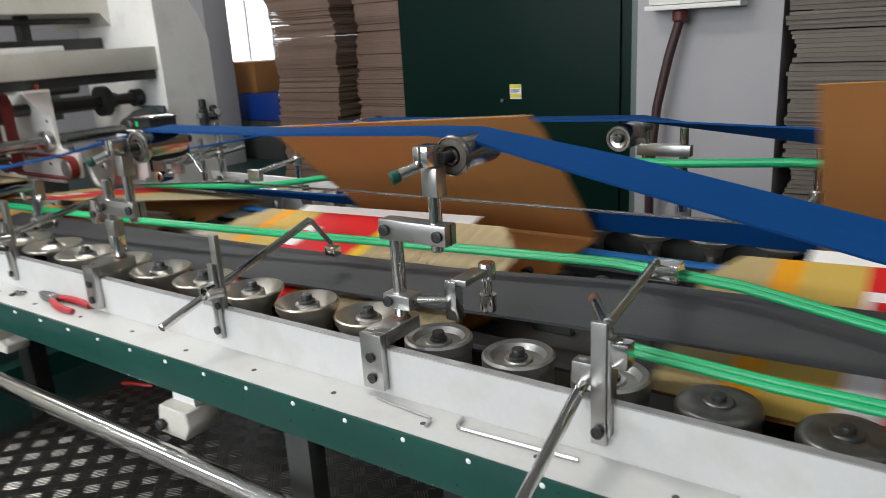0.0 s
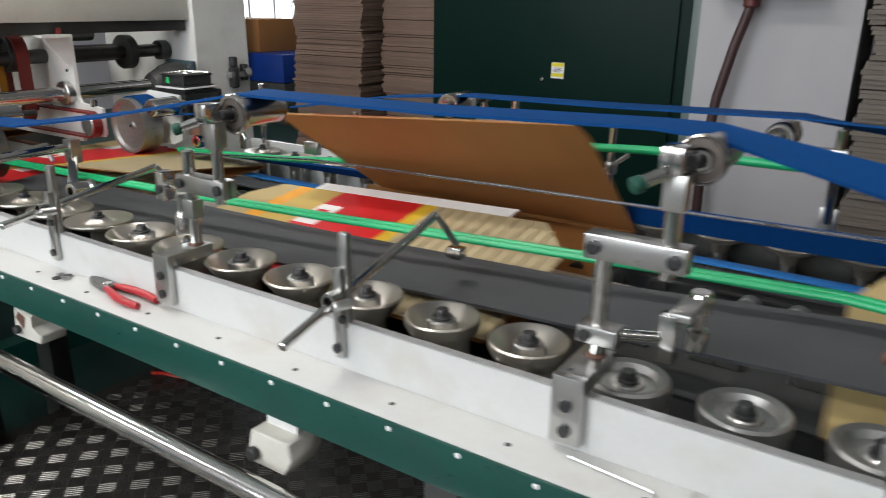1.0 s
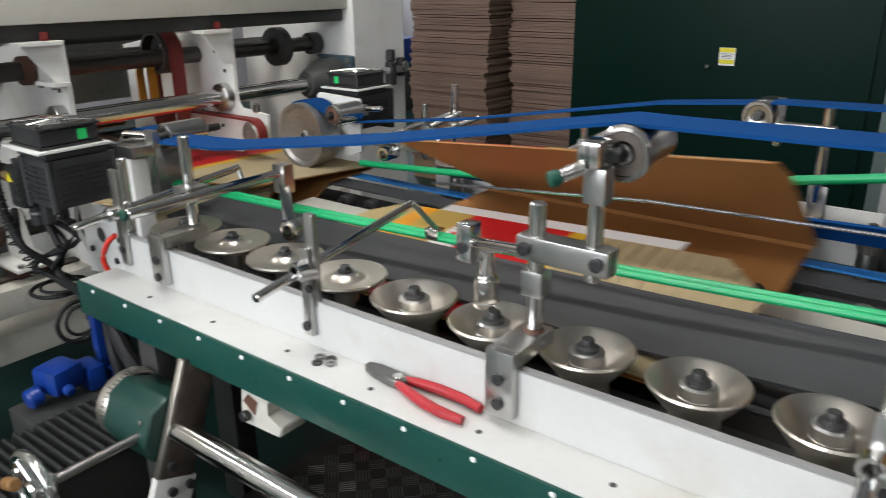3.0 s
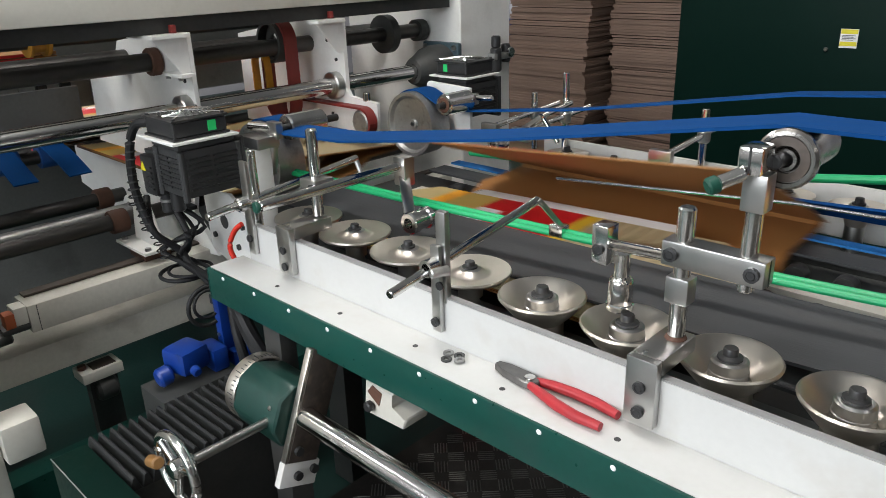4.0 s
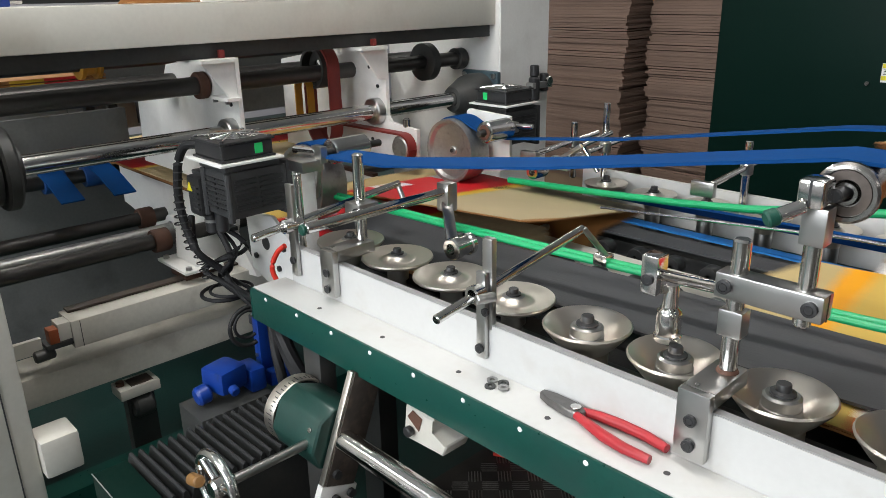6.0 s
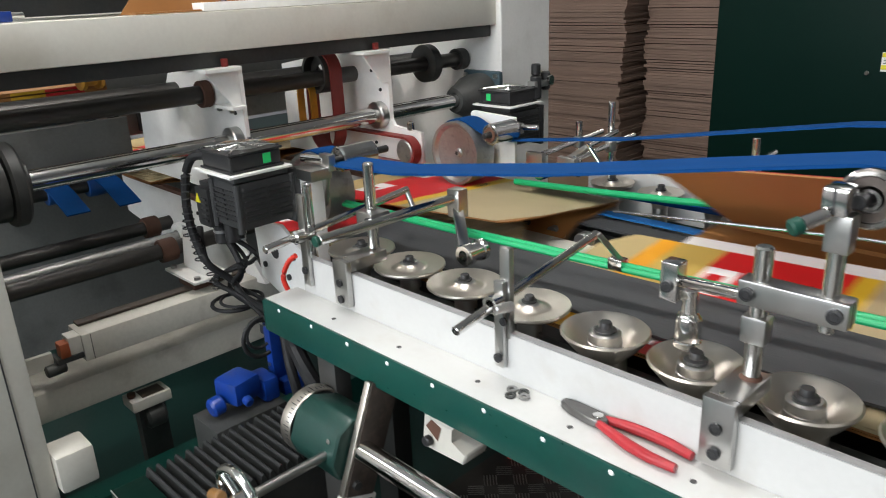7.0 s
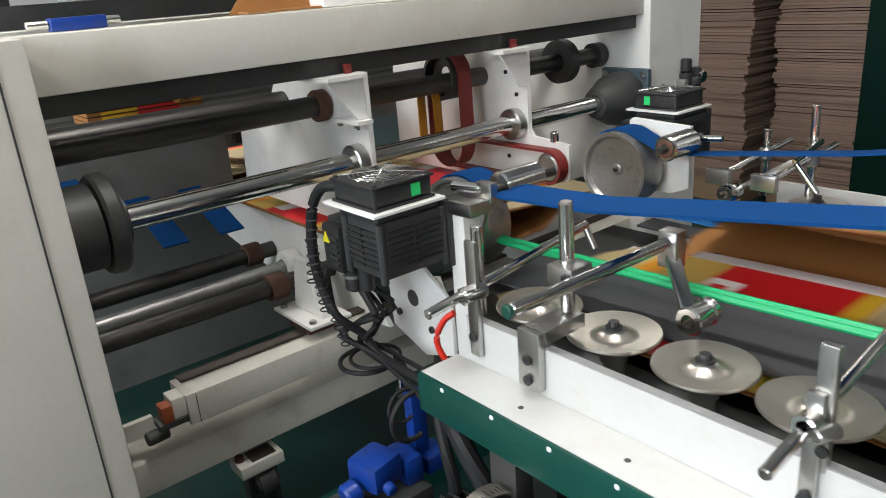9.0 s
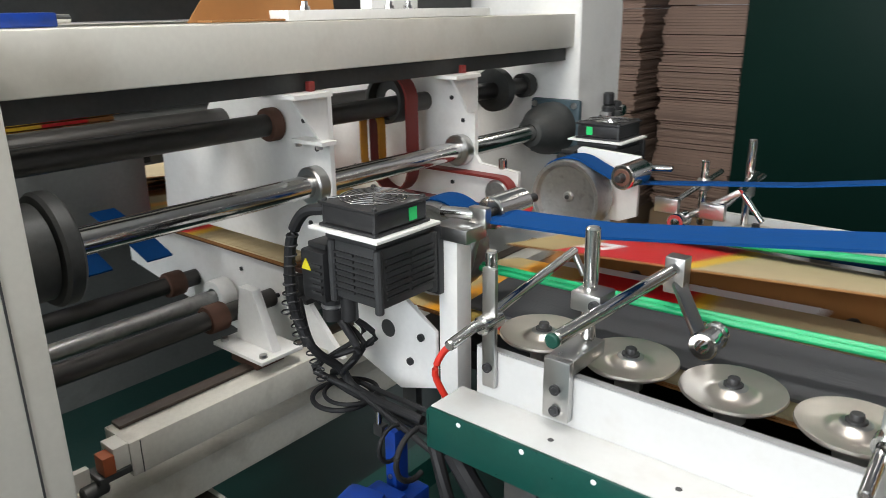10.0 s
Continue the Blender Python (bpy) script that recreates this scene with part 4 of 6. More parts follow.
# where each blank would stand at the start, in the order of feeding
PLACES = [-3.98, -2.67, -1.36, -0.01, 1.425, 2.67, 3.965, 5.29, 6.52, 7.94, 9.095, 10.42, 11.68, 12.965, 14.27, 15.57, 16.87, 18.17]


def board_x(k, t):
    return PLACES[k + 3] - SPEED * t


def key_boards():
    for k, t, n, f in BOARDS:
        t0 = max(0.0, (board_x(k, 0) - X_START) / SPEED)
        t1 = min(10.0, (board_x(k, 0) - X_END) / SPEED)
        times = [0.0] + [t0 + (t1 - t0) * i / max(1, round((t1 - t0) / 0.1)) for i in range(max(1, round((t1 - t0) / 0.1)) + 1)] + [10.0]
        clean = []
        for s in times:
            if not clean or s - clean[-1] > 0.034:
                clean.append(s)
        rows, nr, fr = [], [], []
        for s in clean:
            x = min(max(board_x(k, s), X_END), X_START)
            z = BOARD_Z
            if x > X_START - 0.4:
                z = BOARD_Z - 0.0125 * (k + 3) * (x - X_START + 0.4) / 0.4
            if x < X_END + 0.5:
                z = BOARD_Z - (0.29 - 0.02 * (k + 3)) * (X_END + 0.5 - x) / 0.5
            rows.append((s, pose(x, 0, z)))
            a = sag(x, NEAR_LIFT)
            b = sag(x, FAR_FOLD)
            nr.append((s, pose(0, HINGE_N, 0.0015, a, 0, 0)))
            fr.append((s, pose(0, HINGE_F, 0.0075, -(180 - b), 0, 0)))
        walk(t, rows)
        walk(n, nr)
        walk(f, fr)


def make_boards():
    make_blanks()
    s = thing("blank_feed_table", "low steel table under the waiting pile of blanks", "table", (X_START, 0, 0))
    part("top", box(B(), -0.45, 0.5, 0.52, 0.62, 2.2, 0.56, 0.004), DARK, s)
    for dx in (-0.4, 0.57):
        for y in (0.55, 2.15):
            part("leg", box(B(), dx - 0.025, y - 0.025, 0, dx + 0.025, y + 0.025, 0.52), DARK, s)
    s = thing("delivery_table", "low steel table that takes the folded boxes", "table", (X_END, 0, 0))
    part("top", box(B(), -0.45, 0.8, 0.46, 0.62, 1.95, 0.50, 0.004), DARK, s)
    for dx in (-0.4, 0.57):
        for y in (0.85, 1.9):
            part("leg", box(B(), dx - 0.025, y - 0.025, 0, dx + 0.025, y + 0.025, 0.46), DARK, s)


# ---- cross frame with drives ----
def cross_frame():
    t = thing("machine_frame", "cream enamelled cross frame of the gluing machine", "machine frame")
    part("near_column", box(B(), -3.55, -0.55, 0.0, -2.99, 0.372, 1.335, 0.006), CREAM, t, "wide cream side panel")
    part("panel_seam", box(B(), -2.9895, 0.322, 0.0, -2.9872, 0.325, 1.33), LABELK, t, "dark panel joint")
    part("far_column", prism(B(), [(2.15, 0), (2.44, 0), (2.44, 1.36), (2.40, 1.47), (2.34, 1.56), (2.26, 1.60), (2.15, 1.60)], "x", -3.75, -3.11, 0.004), WHITE, t, "tall white side column")
    part("top_beam", box(B(), -3.27, 0.374, 1.232, -3.13, 2.148, 1.335, 0.004), CREAM, t, "cream top beam")
    part("under_channel", box(B(), -3.24, 0.374, 1.19, -3.16, 2.148, 1.2315), DARK, t, "dark guide channel under the beam")
    part("rear_beam", box(B(), -4.1, 0.374, 1.22, -3.95, 2.148, 1.33, 0.004), CREAM, t)
    part("low_beam", box(B(), -3.27, 0.545, 0.478, -3.17, 2.148, 0.555, 0.005), GREASY, t, "cream lower beam")
    part("base_beam", box(B(), -3.34, 0.374, 0.335, -3.20, 2.148, 0.42, 0.005), GREASY, t, "cream base beam")
    part("rear_plate", box(B(), -4.46, 0.3, 0.0, -4.42, 2.3, 0.66), GREYPL, t)
    part("rear_panel", box(B(), -4.40, 0.3, 0.664, -4.37, 1.0, 0.955, 0.004), PALEG, t, "pale grey rear panel")
    part("rear_cover", box(B(), -4.36, 0.3, 0.96, -4.32, 2.3, 1.22), GREYPL, t, "grey rear cover")
    part("rear_panel", box(B(), -4.40, 1.003, 0.835, -4.37, 2.148, 0.955, 0.004), PALEG, t, "pale grey rear panel")
    for y in (1.06, 1.15, 1.27):
        part("rear_strut", box(B(), -4.366, y, 0.852, -4.33, y + 0.035, 0.9585, 0.003), DARK, t)
    part("rear_guard", box(B(), -3.93, 0.376, 0.80, -3.90, 1.05, 0.985, 0.003), GREYPL, t, "dark grey guard over the delivery belts")
    part("slide_rail", box(B(), -3.268, 0.56, 0.5555, -3.232, 2.148, 0.563, 0.002), GREASE, t, "dark greasy slide rail")
    part("beam_seam", box(B(), -3.1695, 0.567, 0.480, -3.1680, 0.5685, 0.553), LABELK, t, "dark joint at the beam end")
    part("floor_sill", box(B(), -3.2, 0.374, 0.0, -3.12, 2.148, 0.10), GREEN, t, "dark green sill")
    part("hood", prism(B(), [(0.38, 1.50), (2.10, 1.50), (2.149, 1.44), (2.149, 1.9), (0.38, 1.9)], "x", -3.95, -3.45), CREAM, t, "cream upper hood")
    part("base_block", box(B(), -3.06, 0.373, 0.26, -2.965, 0.463, 0.362, 0.012), CREAM, t)


def carriage(y, name, nose):
    t = thing("head_plate", "white enamelled carriage plate with brackets and bolt holes", "machine plate", (0, y, 0), "carriage plates")
    poly = [(-3.74, 1.12), (-3.74, 0.80), (-3.12, 0.80), (-3.12, 0.83), (-2.985, 0.83), (-2.975, 0.84), (-2.975, 0.935), (-3.105, 0.945), (-3.12, 0.965), (-3.12, 1.19), (-3.3, 1.19)] if nose else [(-3.82, 1.04), (-3.84, 0.80), (-3.2, 0.80), (-3.12, 0.83), (-3.12, 1.19), (-3.30, 1.19), (-3.40, 1.17), (-3.56, 1.15), (-3.62, 1.06)]
    part("plate", prism(B(), poly, "y", -0.007, 0.007, 0.001), WHITE, t)
    part("lower_plate", prism(B(), [(-4.1, 0.745), (-4.1, 0.60), (-3.5, 0.50), (-3.118, 0.546), (-3.231, 0.659), (-3.20, 0.745)], "y", -0.007, 0.007, 0.001), WHITE, t, "white lower plate below the board slot")
    part("slot_guide", box(B(), -4.05, -0.016, 0.7455, -3.2, 0.006, 0.757), RUST, t, "brown board guide")
    bm = B()
    box(bm, -3.25, -0.112, 1.181, -3.10, -0.0075, 1.190)
    prism(bm, [(-0.105, 1.1808), (-0.0075, 1.1808), (-0.0075, 1.086), (-0.032, 1.086)], "x", -3.128, -3.119)
    if not nose:
        box(bm, -3.20, -0.050, 1.077, -3.095, -0.0075, 1.0855)
    part("bracket", bm, WHITE, t, "triangular white gusset")
    for dx, dz in ((-3.22, 1.181), (-3.13, 1.181), (-3.18, 1.077), (-3.11, 1.077))[:2 if nose else 4]:
        part("bolt", lathe(B(), [(0, -0.008), (0.007, -0.008), (0.008, -0.0002), (0, -0.0002)], (dx, -0.045, dz), "z", 8), STEEL, t)
    part("switch", box(B(), -3.152, -0.038, 1.1905, -3.138, -0.022, 1.212, 0.002), REDBELT, t, "small red switch")
    part("bushing", lathe(B(), [(0.026, -0.03), (0.040, -0.03), (0.044, -0.026), (0.044, 0.0), (0.026, 0.0)], (-3.165, -0.009, 0.978), "y", 24), STEEL, t)
    for x, z in ((-3.16, 1.12), (-3.16, 1.06), (-3.20, 1.12), (-3.3, 0.92), (-3.2, 0.88), (-3.4, 0.9), (-3.25, 0.7), (-3.35, 0.66), (-3.5, 0.70), (-3.6, 0.88)):
        part("bolt", bolt_head(B(), (x, -0.0075, z), "y", 0.006, 0.004), BLACK, t)
    if not nose:
        part("sensor", box(B(), -3.262, -0.028, 0.690, -3.238, -0.0075, 0.742, 0.003), BLACK, t, "black proximity sensor")
        part("sensor_clip", box(B(), -3.285, -0.036, 0.676, -3.205, -0.0078, 0.6895, 0.003), BLACK, t)
    else:
        part("stud", rod(B(), (-3.03, 0, 0.936), (-3.03, 0, 0.965), 0.012, 12), CHROME, t)
        path = []
        for i in range(33):
            a = 2 * math.pi * i / 32
            cx = -3.02 if math.cos(a) > 0 else -3.42
            path.append((cx + 0.045 * math.cos(a), 0.875 + 0.045 * math.sin(a)))
        part("drive_belt", strip(B(), [((x, -0.045, z), (x, -0.012, z)) for x, z in path], 0.007), REDBELT, t, "dark red drive belt")
        part("belt_pulley", rod(B(), (-3.02, -0.046, 0.875), (-3.02, -0.011, 0.875), 0.041, 20), CAST, t)
    return t


def shafts():
    def shaft(name, x, z, r, m, label, y0=0.374, y1=2.149):
        solid(name, rod(B(), (x, y0, z), (x, y1, z), r, 22, 0.05), m, label, "shaft")
    shaft("chrome_shaft", -3.165, 0.978, 0.026, CHROME, "polished chrome drive shaft across the frame")
    shaft("dark_shaft", -3.30, 1.105, 0.026, SHAFT, "dark blued steel shaft across the frame")
    shaft("dark_shaft", -3.52, 1.09, 0.036, SHAFT, "thick dark steel roller across the frame")
    shaft("dark_shaft", -3.38, 0.647, 0.024, SHAFT, "dark steel shaft low in the frame")
    shaft("steel_shaft", -3.57, 0.615, 0.022, CAST, "dull grey steel shaft low in the frame", y1=1.06)
    shaft("dark_shaft", -3.73, 0.625, 0.024, SHAFT, "dark steel roller low in the frame")
    shaft("dark_shaft", -4.22, 0.70, 0.026, SHAFT, "dark steel roller deep in the frame")
    for y, x, z in ((0.90, -3.38, 0.647), (1.0, -3.73, 0.625)):
        solid("shaft_collar", lathe(B(), [(0.0245, 0), (0.034, 0), (0.036, 0.004), (0.036, 0.046), (0.034, 0.05), (0.0245, 0.05)], (x, y - 0.03, z), "y", 20), RUST, "rusty brown shaft collar", "collar")
    solid("bearing_ring", lathe(B(), [(0.026, 0), (0.046, 0), (0.048, 0.003), (0.048, 0.045), (0.026, 0.045)], (-3.57, 1.015, 0.615), "y", 24), WHITE, "white bearing ring round the grey shaft", "bearing")
    c = thing("hand_coupling", "large dark flange coupling on the chrome shaft", "coupling", (-3.165, 0.45, 0.978))
    part("flange", lathe(B(), [(0.0265, 0), (0.095, 0), (0.10, 0.006), (0.10, 0.028), (0.095, 0.034), (0.055, 0.036), (0.055, 0.05), (0.0265, 0.05)], (0, 0, 0), "y", 40), DARK, c)
    part("gear_drum", lathe(B(), [(0.0265, -0.075), (0.080, -0.075), (0.084, -0.070), (0.084, -0.004), (0.0265, -0.0005)], (0, 0, 0), "y", 32), DARK, c, "dark drum behind the flange")
    c = thing("end_coupling", "dark round bearing housing on the far column", "coupling", (-3.165, 2.05, 0.978))
    part("housing", lathe(B(), [(0.027, -0.10), (0.044, -0.10), (0.050, -0.09), (0.062, -0.06), (0.078, -0.03), (0.084, 0.0), (0.084, 0.045), (0.027, 0.045)], (0, 0, 0), "y", 32), DARK, c)
    fl = part("flange", box(B(), -0.092, 0.0455, -0.092, 0.092, 0.068, 0.092, 0.010), mat("blue_grey_enamel", (0.05, 0.08, 0.095), 0.45), c, "blue grey square flange")
    for dx in (-0.074, 0.074):
        for dz in (-0.074, 0.074):
            part("bolt", bolt_head(B(), (dx, 0.0452, dz), "y", 0.010, 0.007), STEEL, fl)
    part("neck", rod(B(), (0, 0.0685, 0), (0, 0.0985, 0), 0.06, 24), DARK, c)
    for y, x, z, r, w in ((2.10, -3.30, 1.105, 0.040, 0.04), (1.93, -3.30, 1.105, 0.068, 0.034)):
        solid("shaft_pulley", lathe(B(), [(0.027, 0), (r, 0), (r, w), (0.027, w)], (x, y, z), "y", 28), DARK, "round wheel on the dark upper shaft", "wheel")
    w = thing("belt_drum", "hollow dark drum on the upper shaft", "wheel", (-3.33, 1.46, 1.118))
    part("rim", lathe(B(), [(0.056, 0), (0.066, 0), (0.066, 0.062), (0.056, 0.062), (0.056, 0)], (0, 0, 0), "y", 32), DARK, w)
    part("web", lathe(B(), [(0.027, 0.030), (0.0555, 0.030), (0.0555, 0.036), (0.027, 0.036)], (0, 0, 0), "y", 32), DARK, w)
    for y0, y1, m, cx, r, top, low, lab in ((1.475, 1.522, REDBELT, -3.33, 0.071, 1.118, 0.93, "dark red"), (1.436, 1.462, YBELT, -3.365, 0.036, 1.05, 0.955, "amber")):
        path = []
        for i in range(41):
            a = 2 * math.pi * i / 40
            path.append((cx + r * math.cos(a), (top if math.sin(a) > 0 else low) + r * math.sin(a)))
        solid("vertical_belt", strip(B(), [((x, y0, z), (x, y1, z)) for x, z in path], 0.006), m, lab + " upright loop of drive belt under the shaft", "belt", "upright drive belts")
    solid("amber_collar", lathe(B(), [(0.0265, 0), (0.037, 0), (0.039, 0.003), (0.039, 0.028), (0.0265, 0.028)], (-3.30, 1.035, 1.105), "y", 22), RUST, "brown plastic collar on the upper shaft", "collar")
    y = 0.90
    solid("yellow_pulley", lathe(B(), [(0.037, 0), (0.062, 0), (0.062, 0.012), (0.05, 0.016), (0.05, 0.05), (0.062, 0.054), (0.062, 0.066), (0.037, 0.066)], (-3.86, y, 1.158), "y", 24), YBELT, "amber plastic pulley on the rear shaft", "pulley")
    solid("dark_shaft", rod(B(), (-3.86, 0.374, 1.158), (-3.86, 2.149, 1.158), 0.036, 20, 0.05), SHAFT, "dark steel roller deep in the frame", "shaft")


def holed(bm, poly, c, r, lo, hi, n=28):
    """Flat plate across y with a round hole."""
    def edge(a):
        d = Vector((math.cos(a), math.sin(a)))
        best = 9.0
        for p, q in zip(poly, poly[1:] + poly[:1]):
            ex, ez = q[0] - p[0], q[1] - p[1]
            den = d.x * ez - d.y * ex
            if abs(den) < 1e-9:
                continue
            px, pz = p[0] - c[0], p[1] - c[1]
            k, u = (px * ez - pz * ex) / den, (px * d.y - pz * d.x) / den
            if k > 0 and -1e-6 <= u <= 1 + 1e-6:
                best = min(best, k)
        return best
    angles = sorted([2 * math.pi * i / n for i in range(n)] + [math.atan2(p[1] - c[1], p[0] - c[0]) % (2 * math.pi) for p in poly])
    rings = []
    for rad, y in ((edge, lo), (None, lo), (None, hi), (edge, hi)):
        rings.append([bm.verts.new((c[0] + (rad(a) if rad else r) * math.cos(a), y, c[1] + (rad(a) if rad else r) * math.sin(a))) for a in angles])
    for a, b in zip(rings, rings[1:] + rings[:1]):
        ring_faces(bm, a, b)
    return bm


def servo(x, y, s):
    """Servo motor on a white plate with a box fan on top; s is +1 or -1 for the mirrored one."""
    t = thing("servo_motor", "black finned servo motor with a box fan on a white plate", "motor", (x, y, 0), "servo drives")
    body = part("body", box(B(), -0.056, -0.058, 0.868, 0.066, 0.088, 0.976, 0.004), RUBBER, t, "black finned motor body")
    part("top_cover", box(B(), -0.064, -0.062, 0.9765, 0.062, 0.080, 0.990, 0.005), RUBBER, t)
    for i in range(7):
        for x0, x1 in ((-0.048, 0.004), (0.010, 0.058)):
            part("fin", box(B(), x0, -0.0625, 0.884 + i * 0.0115, x1, -0.0582, 0.8885 + i * 0.0115), BLACK, body)
        for y0, y1 in ((-0.046, 0.010), (0.018, 0.078)):
            part("fin", box(B(), 0.0662, y0, 0.884 + i * 0.0115, 0.0705, y1, 0.8885 + i * 0.0115), BLACK, body)
    for dx, dy in ((-0.0505, -0.0585), (0.0615, -0.0585), (0.0615, 0.084)):
        part("corner_post", rod(B(), (dx, dy, 0.860), (dx, dy, 0.976), 0.008, 10), RUBBER, t)
        part("screw", lathe(B(), [(0.0045, 0), (0.0045, 0.004), (0, 0.005)], (dx - 0.003, dy - 0.0005, 0.9905), "z", 8), CHROME, t, "bright cover screw")
    part("drive_flange", box(B(), -0.062, 0.0885, 0.852, 0.072, 0.104, 0.985, 0.004), BLACK, t)
    e = part("encoder_cap", box(B(), -0.128, -0.070, 0.850, -0.0645, 0.055, 0.948, 0.010), BLACK, t)
    part("cap_step", box(B(), -0.118, -0.058, 0.9485, -0.070, 0.045, 0.960, 0.004), BLACK, e)
    for i in range(5):
        part("cap_fin", box(B(), -0.094, -0.0745, 0.868 + i * 0.013, -0.068, -0.0702, 0.873 + i * 0.013), RUBBER, e)
    part("connector", rod(B(), (-0.092, -0.03, 0.800), (-0.092, -0.03, 0.8555), 0.019), BLACK, t, "black cable connector")
    part("connector", rod(B(), (-0.045, -0.03, 0.812), (-0.045, -0.03, 0.8675), 0.016), BLACK, t, "black cable connector")
    part("gland_ring", lathe(B(), [(0.0192, 0), (0.021, 0.002), (0.021, 0.006), (0.0192, 0.008)], (-0.092, -0.03, 0.828), "z", 18), CAST, t, "pale gland ring")
    part("warning_label", prism(B(), [(-0.122, 0.910), (-0.097, 0.910), (-0.1095, 0.932)], "y", -0.0722, -0.0704), LABELY, t, "yellow warning triangle")
    part("fan_plate", box(B(), -0.082, -0.084, 0.9950, 0.086, 0.078, 1.0010, 0.0015), WHITE, t, "white mounting plate")
    f = part("fan", box(B(), -0.060, -0.070, 1.0075, 0.070, 0.060, 1.0405, 0.006), BLACK, t, "black box fan with wire guard")
    for z in (1.0015, 1.0410):
        part("fan_rim", box(B(), -0.064, -0.074, z, 0.074, 0.064, z + 0.0055, 0.002), BLACK, f)
    if s > 0:
        part("fan_label", box(B(), 0.0702, 0.012, 1.013, 0.0715, 0.032, 1.036), LABELG, f, "small green label")
    else:
        part("fan_label", box(B(), -0.030, -0.0715, 1.013, -0.012, -0.0702, 1.036), LABELG, f, "small green label")
    bm = B()
    for r in (0.012, 0.022, 0.032, 0.042, 0.052, 0.060):
        tube(bm, [(0.005 + r * math.cos(2 * math.pi * i / 24), -0.005 + r * math.sin(2 * math.pi * i / 24), 1.054 - r * 0.05) for i in range(25)], 0.0011, 5, False)
    for a in (45, 135):
        c, q = math.cos(radians(a)), math.sin(radians(a))
        tube(bm, [(0.005 - 0.088 * c, -0.005 - 0.088 * q, 1.049), (0.005, -0.005, 1.0555), (0.005 + 0.088 * c, -0.005 + 0.088 * q, 1.049)], 0.0014, 5)
    part("wire_guard", bm, CHROME, f)
    for dx, dy in ((-0.055, -0.065), (0.065, -0.065), (-0.055, 0.055), (0.065, 0.055)):
        part("fan_post", rod(B(), (dx, dy, 1.002), (dx, dy, 1.051), 0.005, 8), BLACK, f)
    return t


def drives():
    carriage(1.075, "near", False)
    carriage(1.61, "far", True)
    servo(-2.78, 0.86, 1)
    servo(-2.871, 1.905, -1)
    for y, lab in ((1.10, "near"), (1.64, "far")):
        w = thing("drive_pulley", "large cast aluminium belt wheel", "pulley", (-2.83, y, 0.886), "belt wheels")
        part("rim", lathe(B(), [(0.015, 0.015), (0.05, 0.012), (0.080, 0.004), (0.088, -0.006), (0.097, -0.008), (0.099, 0.0), (0.097, 0.07), (0.088, 0.07), (0.015, 0.06), (0.015, 0.015)], (0, -0.03, 0), "y", 40), CAST, w)
        part("hub", rod(B(), (0, -0.022, 0), (0, 0.06, 0), 0.0145), CAST, w)
        part("centre_bolt", rod(B(), (0, -0.028, 0), (0, -0.0222, 0), 0.006, 8), BLACK, w)
        if lab == "far":
            part("motor_shaft", rod(B(), (0, 0.0865, 0), (-0.02, 0.20, 0.0), 0.03), DARK, w)
        path = []
        for i in range(17):
            a = radians(172 - 112 * i / 16)
            path.append((0.102 * math.cos(a), 0.102 * math.sin(a)))
        path.append((0.158, 0.078 if lab == "near" else 0.046))
        part("belt_wrap", strip(B(), [((px, -0.015, pz), (px, 0.055, pz)) for px, pz in path], 0.004), BLUE, w, "blue belt over the wheel")
        if lab == "far":
            part("bearing_plate", prism(B(), [(-0.03, 0.108), (-0.02, 0.116), (0.15, 0.108), (0.15, -0.05), (0.10, -0.07), (-0.03, -0.07)], "y", 0.074, 0.086, 0.001), WHITE, w, "white bearing plate behind the wheel")
        r = thing("nip_roller", "chrome idler roller that leads the blue belt", "roller", (-2.665, y - 0.02, 0.995 if lab == "near" else 0.965), "belt idlers")
        part("drum", lathe(B(), [(0.01, 0), (0.028, 0), (0.031, 0.004), (0.031, 0.10), (0.028, 0.104), (0.01, 0.104)], (0, -0.035, 0), "y", 26), CHROME, r)
        part("axle", rod(B(), (0, -0.06, 0), (0, 0.12, 0), 0.009), BLACK, r)
        if lab == "near":
            part("arm", box(B(), -0.02, -0.075, -0.02, 0.02, -0.055, 0.02, 0.004), STEEL, r)
            part("side_rod", rod(B(), (-0.01, -0.066, 0.004), (-0.075, -0.085, 0.004), 0.011), CHROME, r, "short chrome clamp rod")
            part("holder", rod(B(), (0, -0.065, 0), (-0.03, -0.065, -0.11), 0.010), STEEL, r)
        else:
            part("end_ring", lathe(B(), [(0.012, -0.037), (0.020, -0.0375), (0.022, -0.0352), (0.012, -0.0352)], (0, 0, 0), "y", 20), RUST, r, "brown bearing ring")
            part("arm", box(B(), -0.016, 0.082, -0.016, 0.016, 0.102, 0.016, 0.004), STEEL, r)
            part("side_rod", rod(B(), (0.0165, 0.092, 0.004), (0.07, 0.098, 0.008), 0.008), CHROME, r, "short chrome clamp rod")
            part("holder", rod(B(), (-0.0165, 0.092, 0), (-0.08, 0.092, -0.01), 0.009), STEEL, r)
    p = thing("white_post", "upright white enamelled post beside the motor", "post", (-2.70, 0.985, 0))
    part("post", box(B(), -0.022, -0.022, 0.58, 0.022, 0.022, 0.958, 0.003), WHITE, p)
    part("cap", box(B(), -0.03, -0.03, 0.9585, 0.05, 0.03, 0.985, 0.003), STEEL, p)
    ap = thing("adjuster_plate", "white enamelled adjuster plate with a round hole", "machine plate", (0, 0, 0))
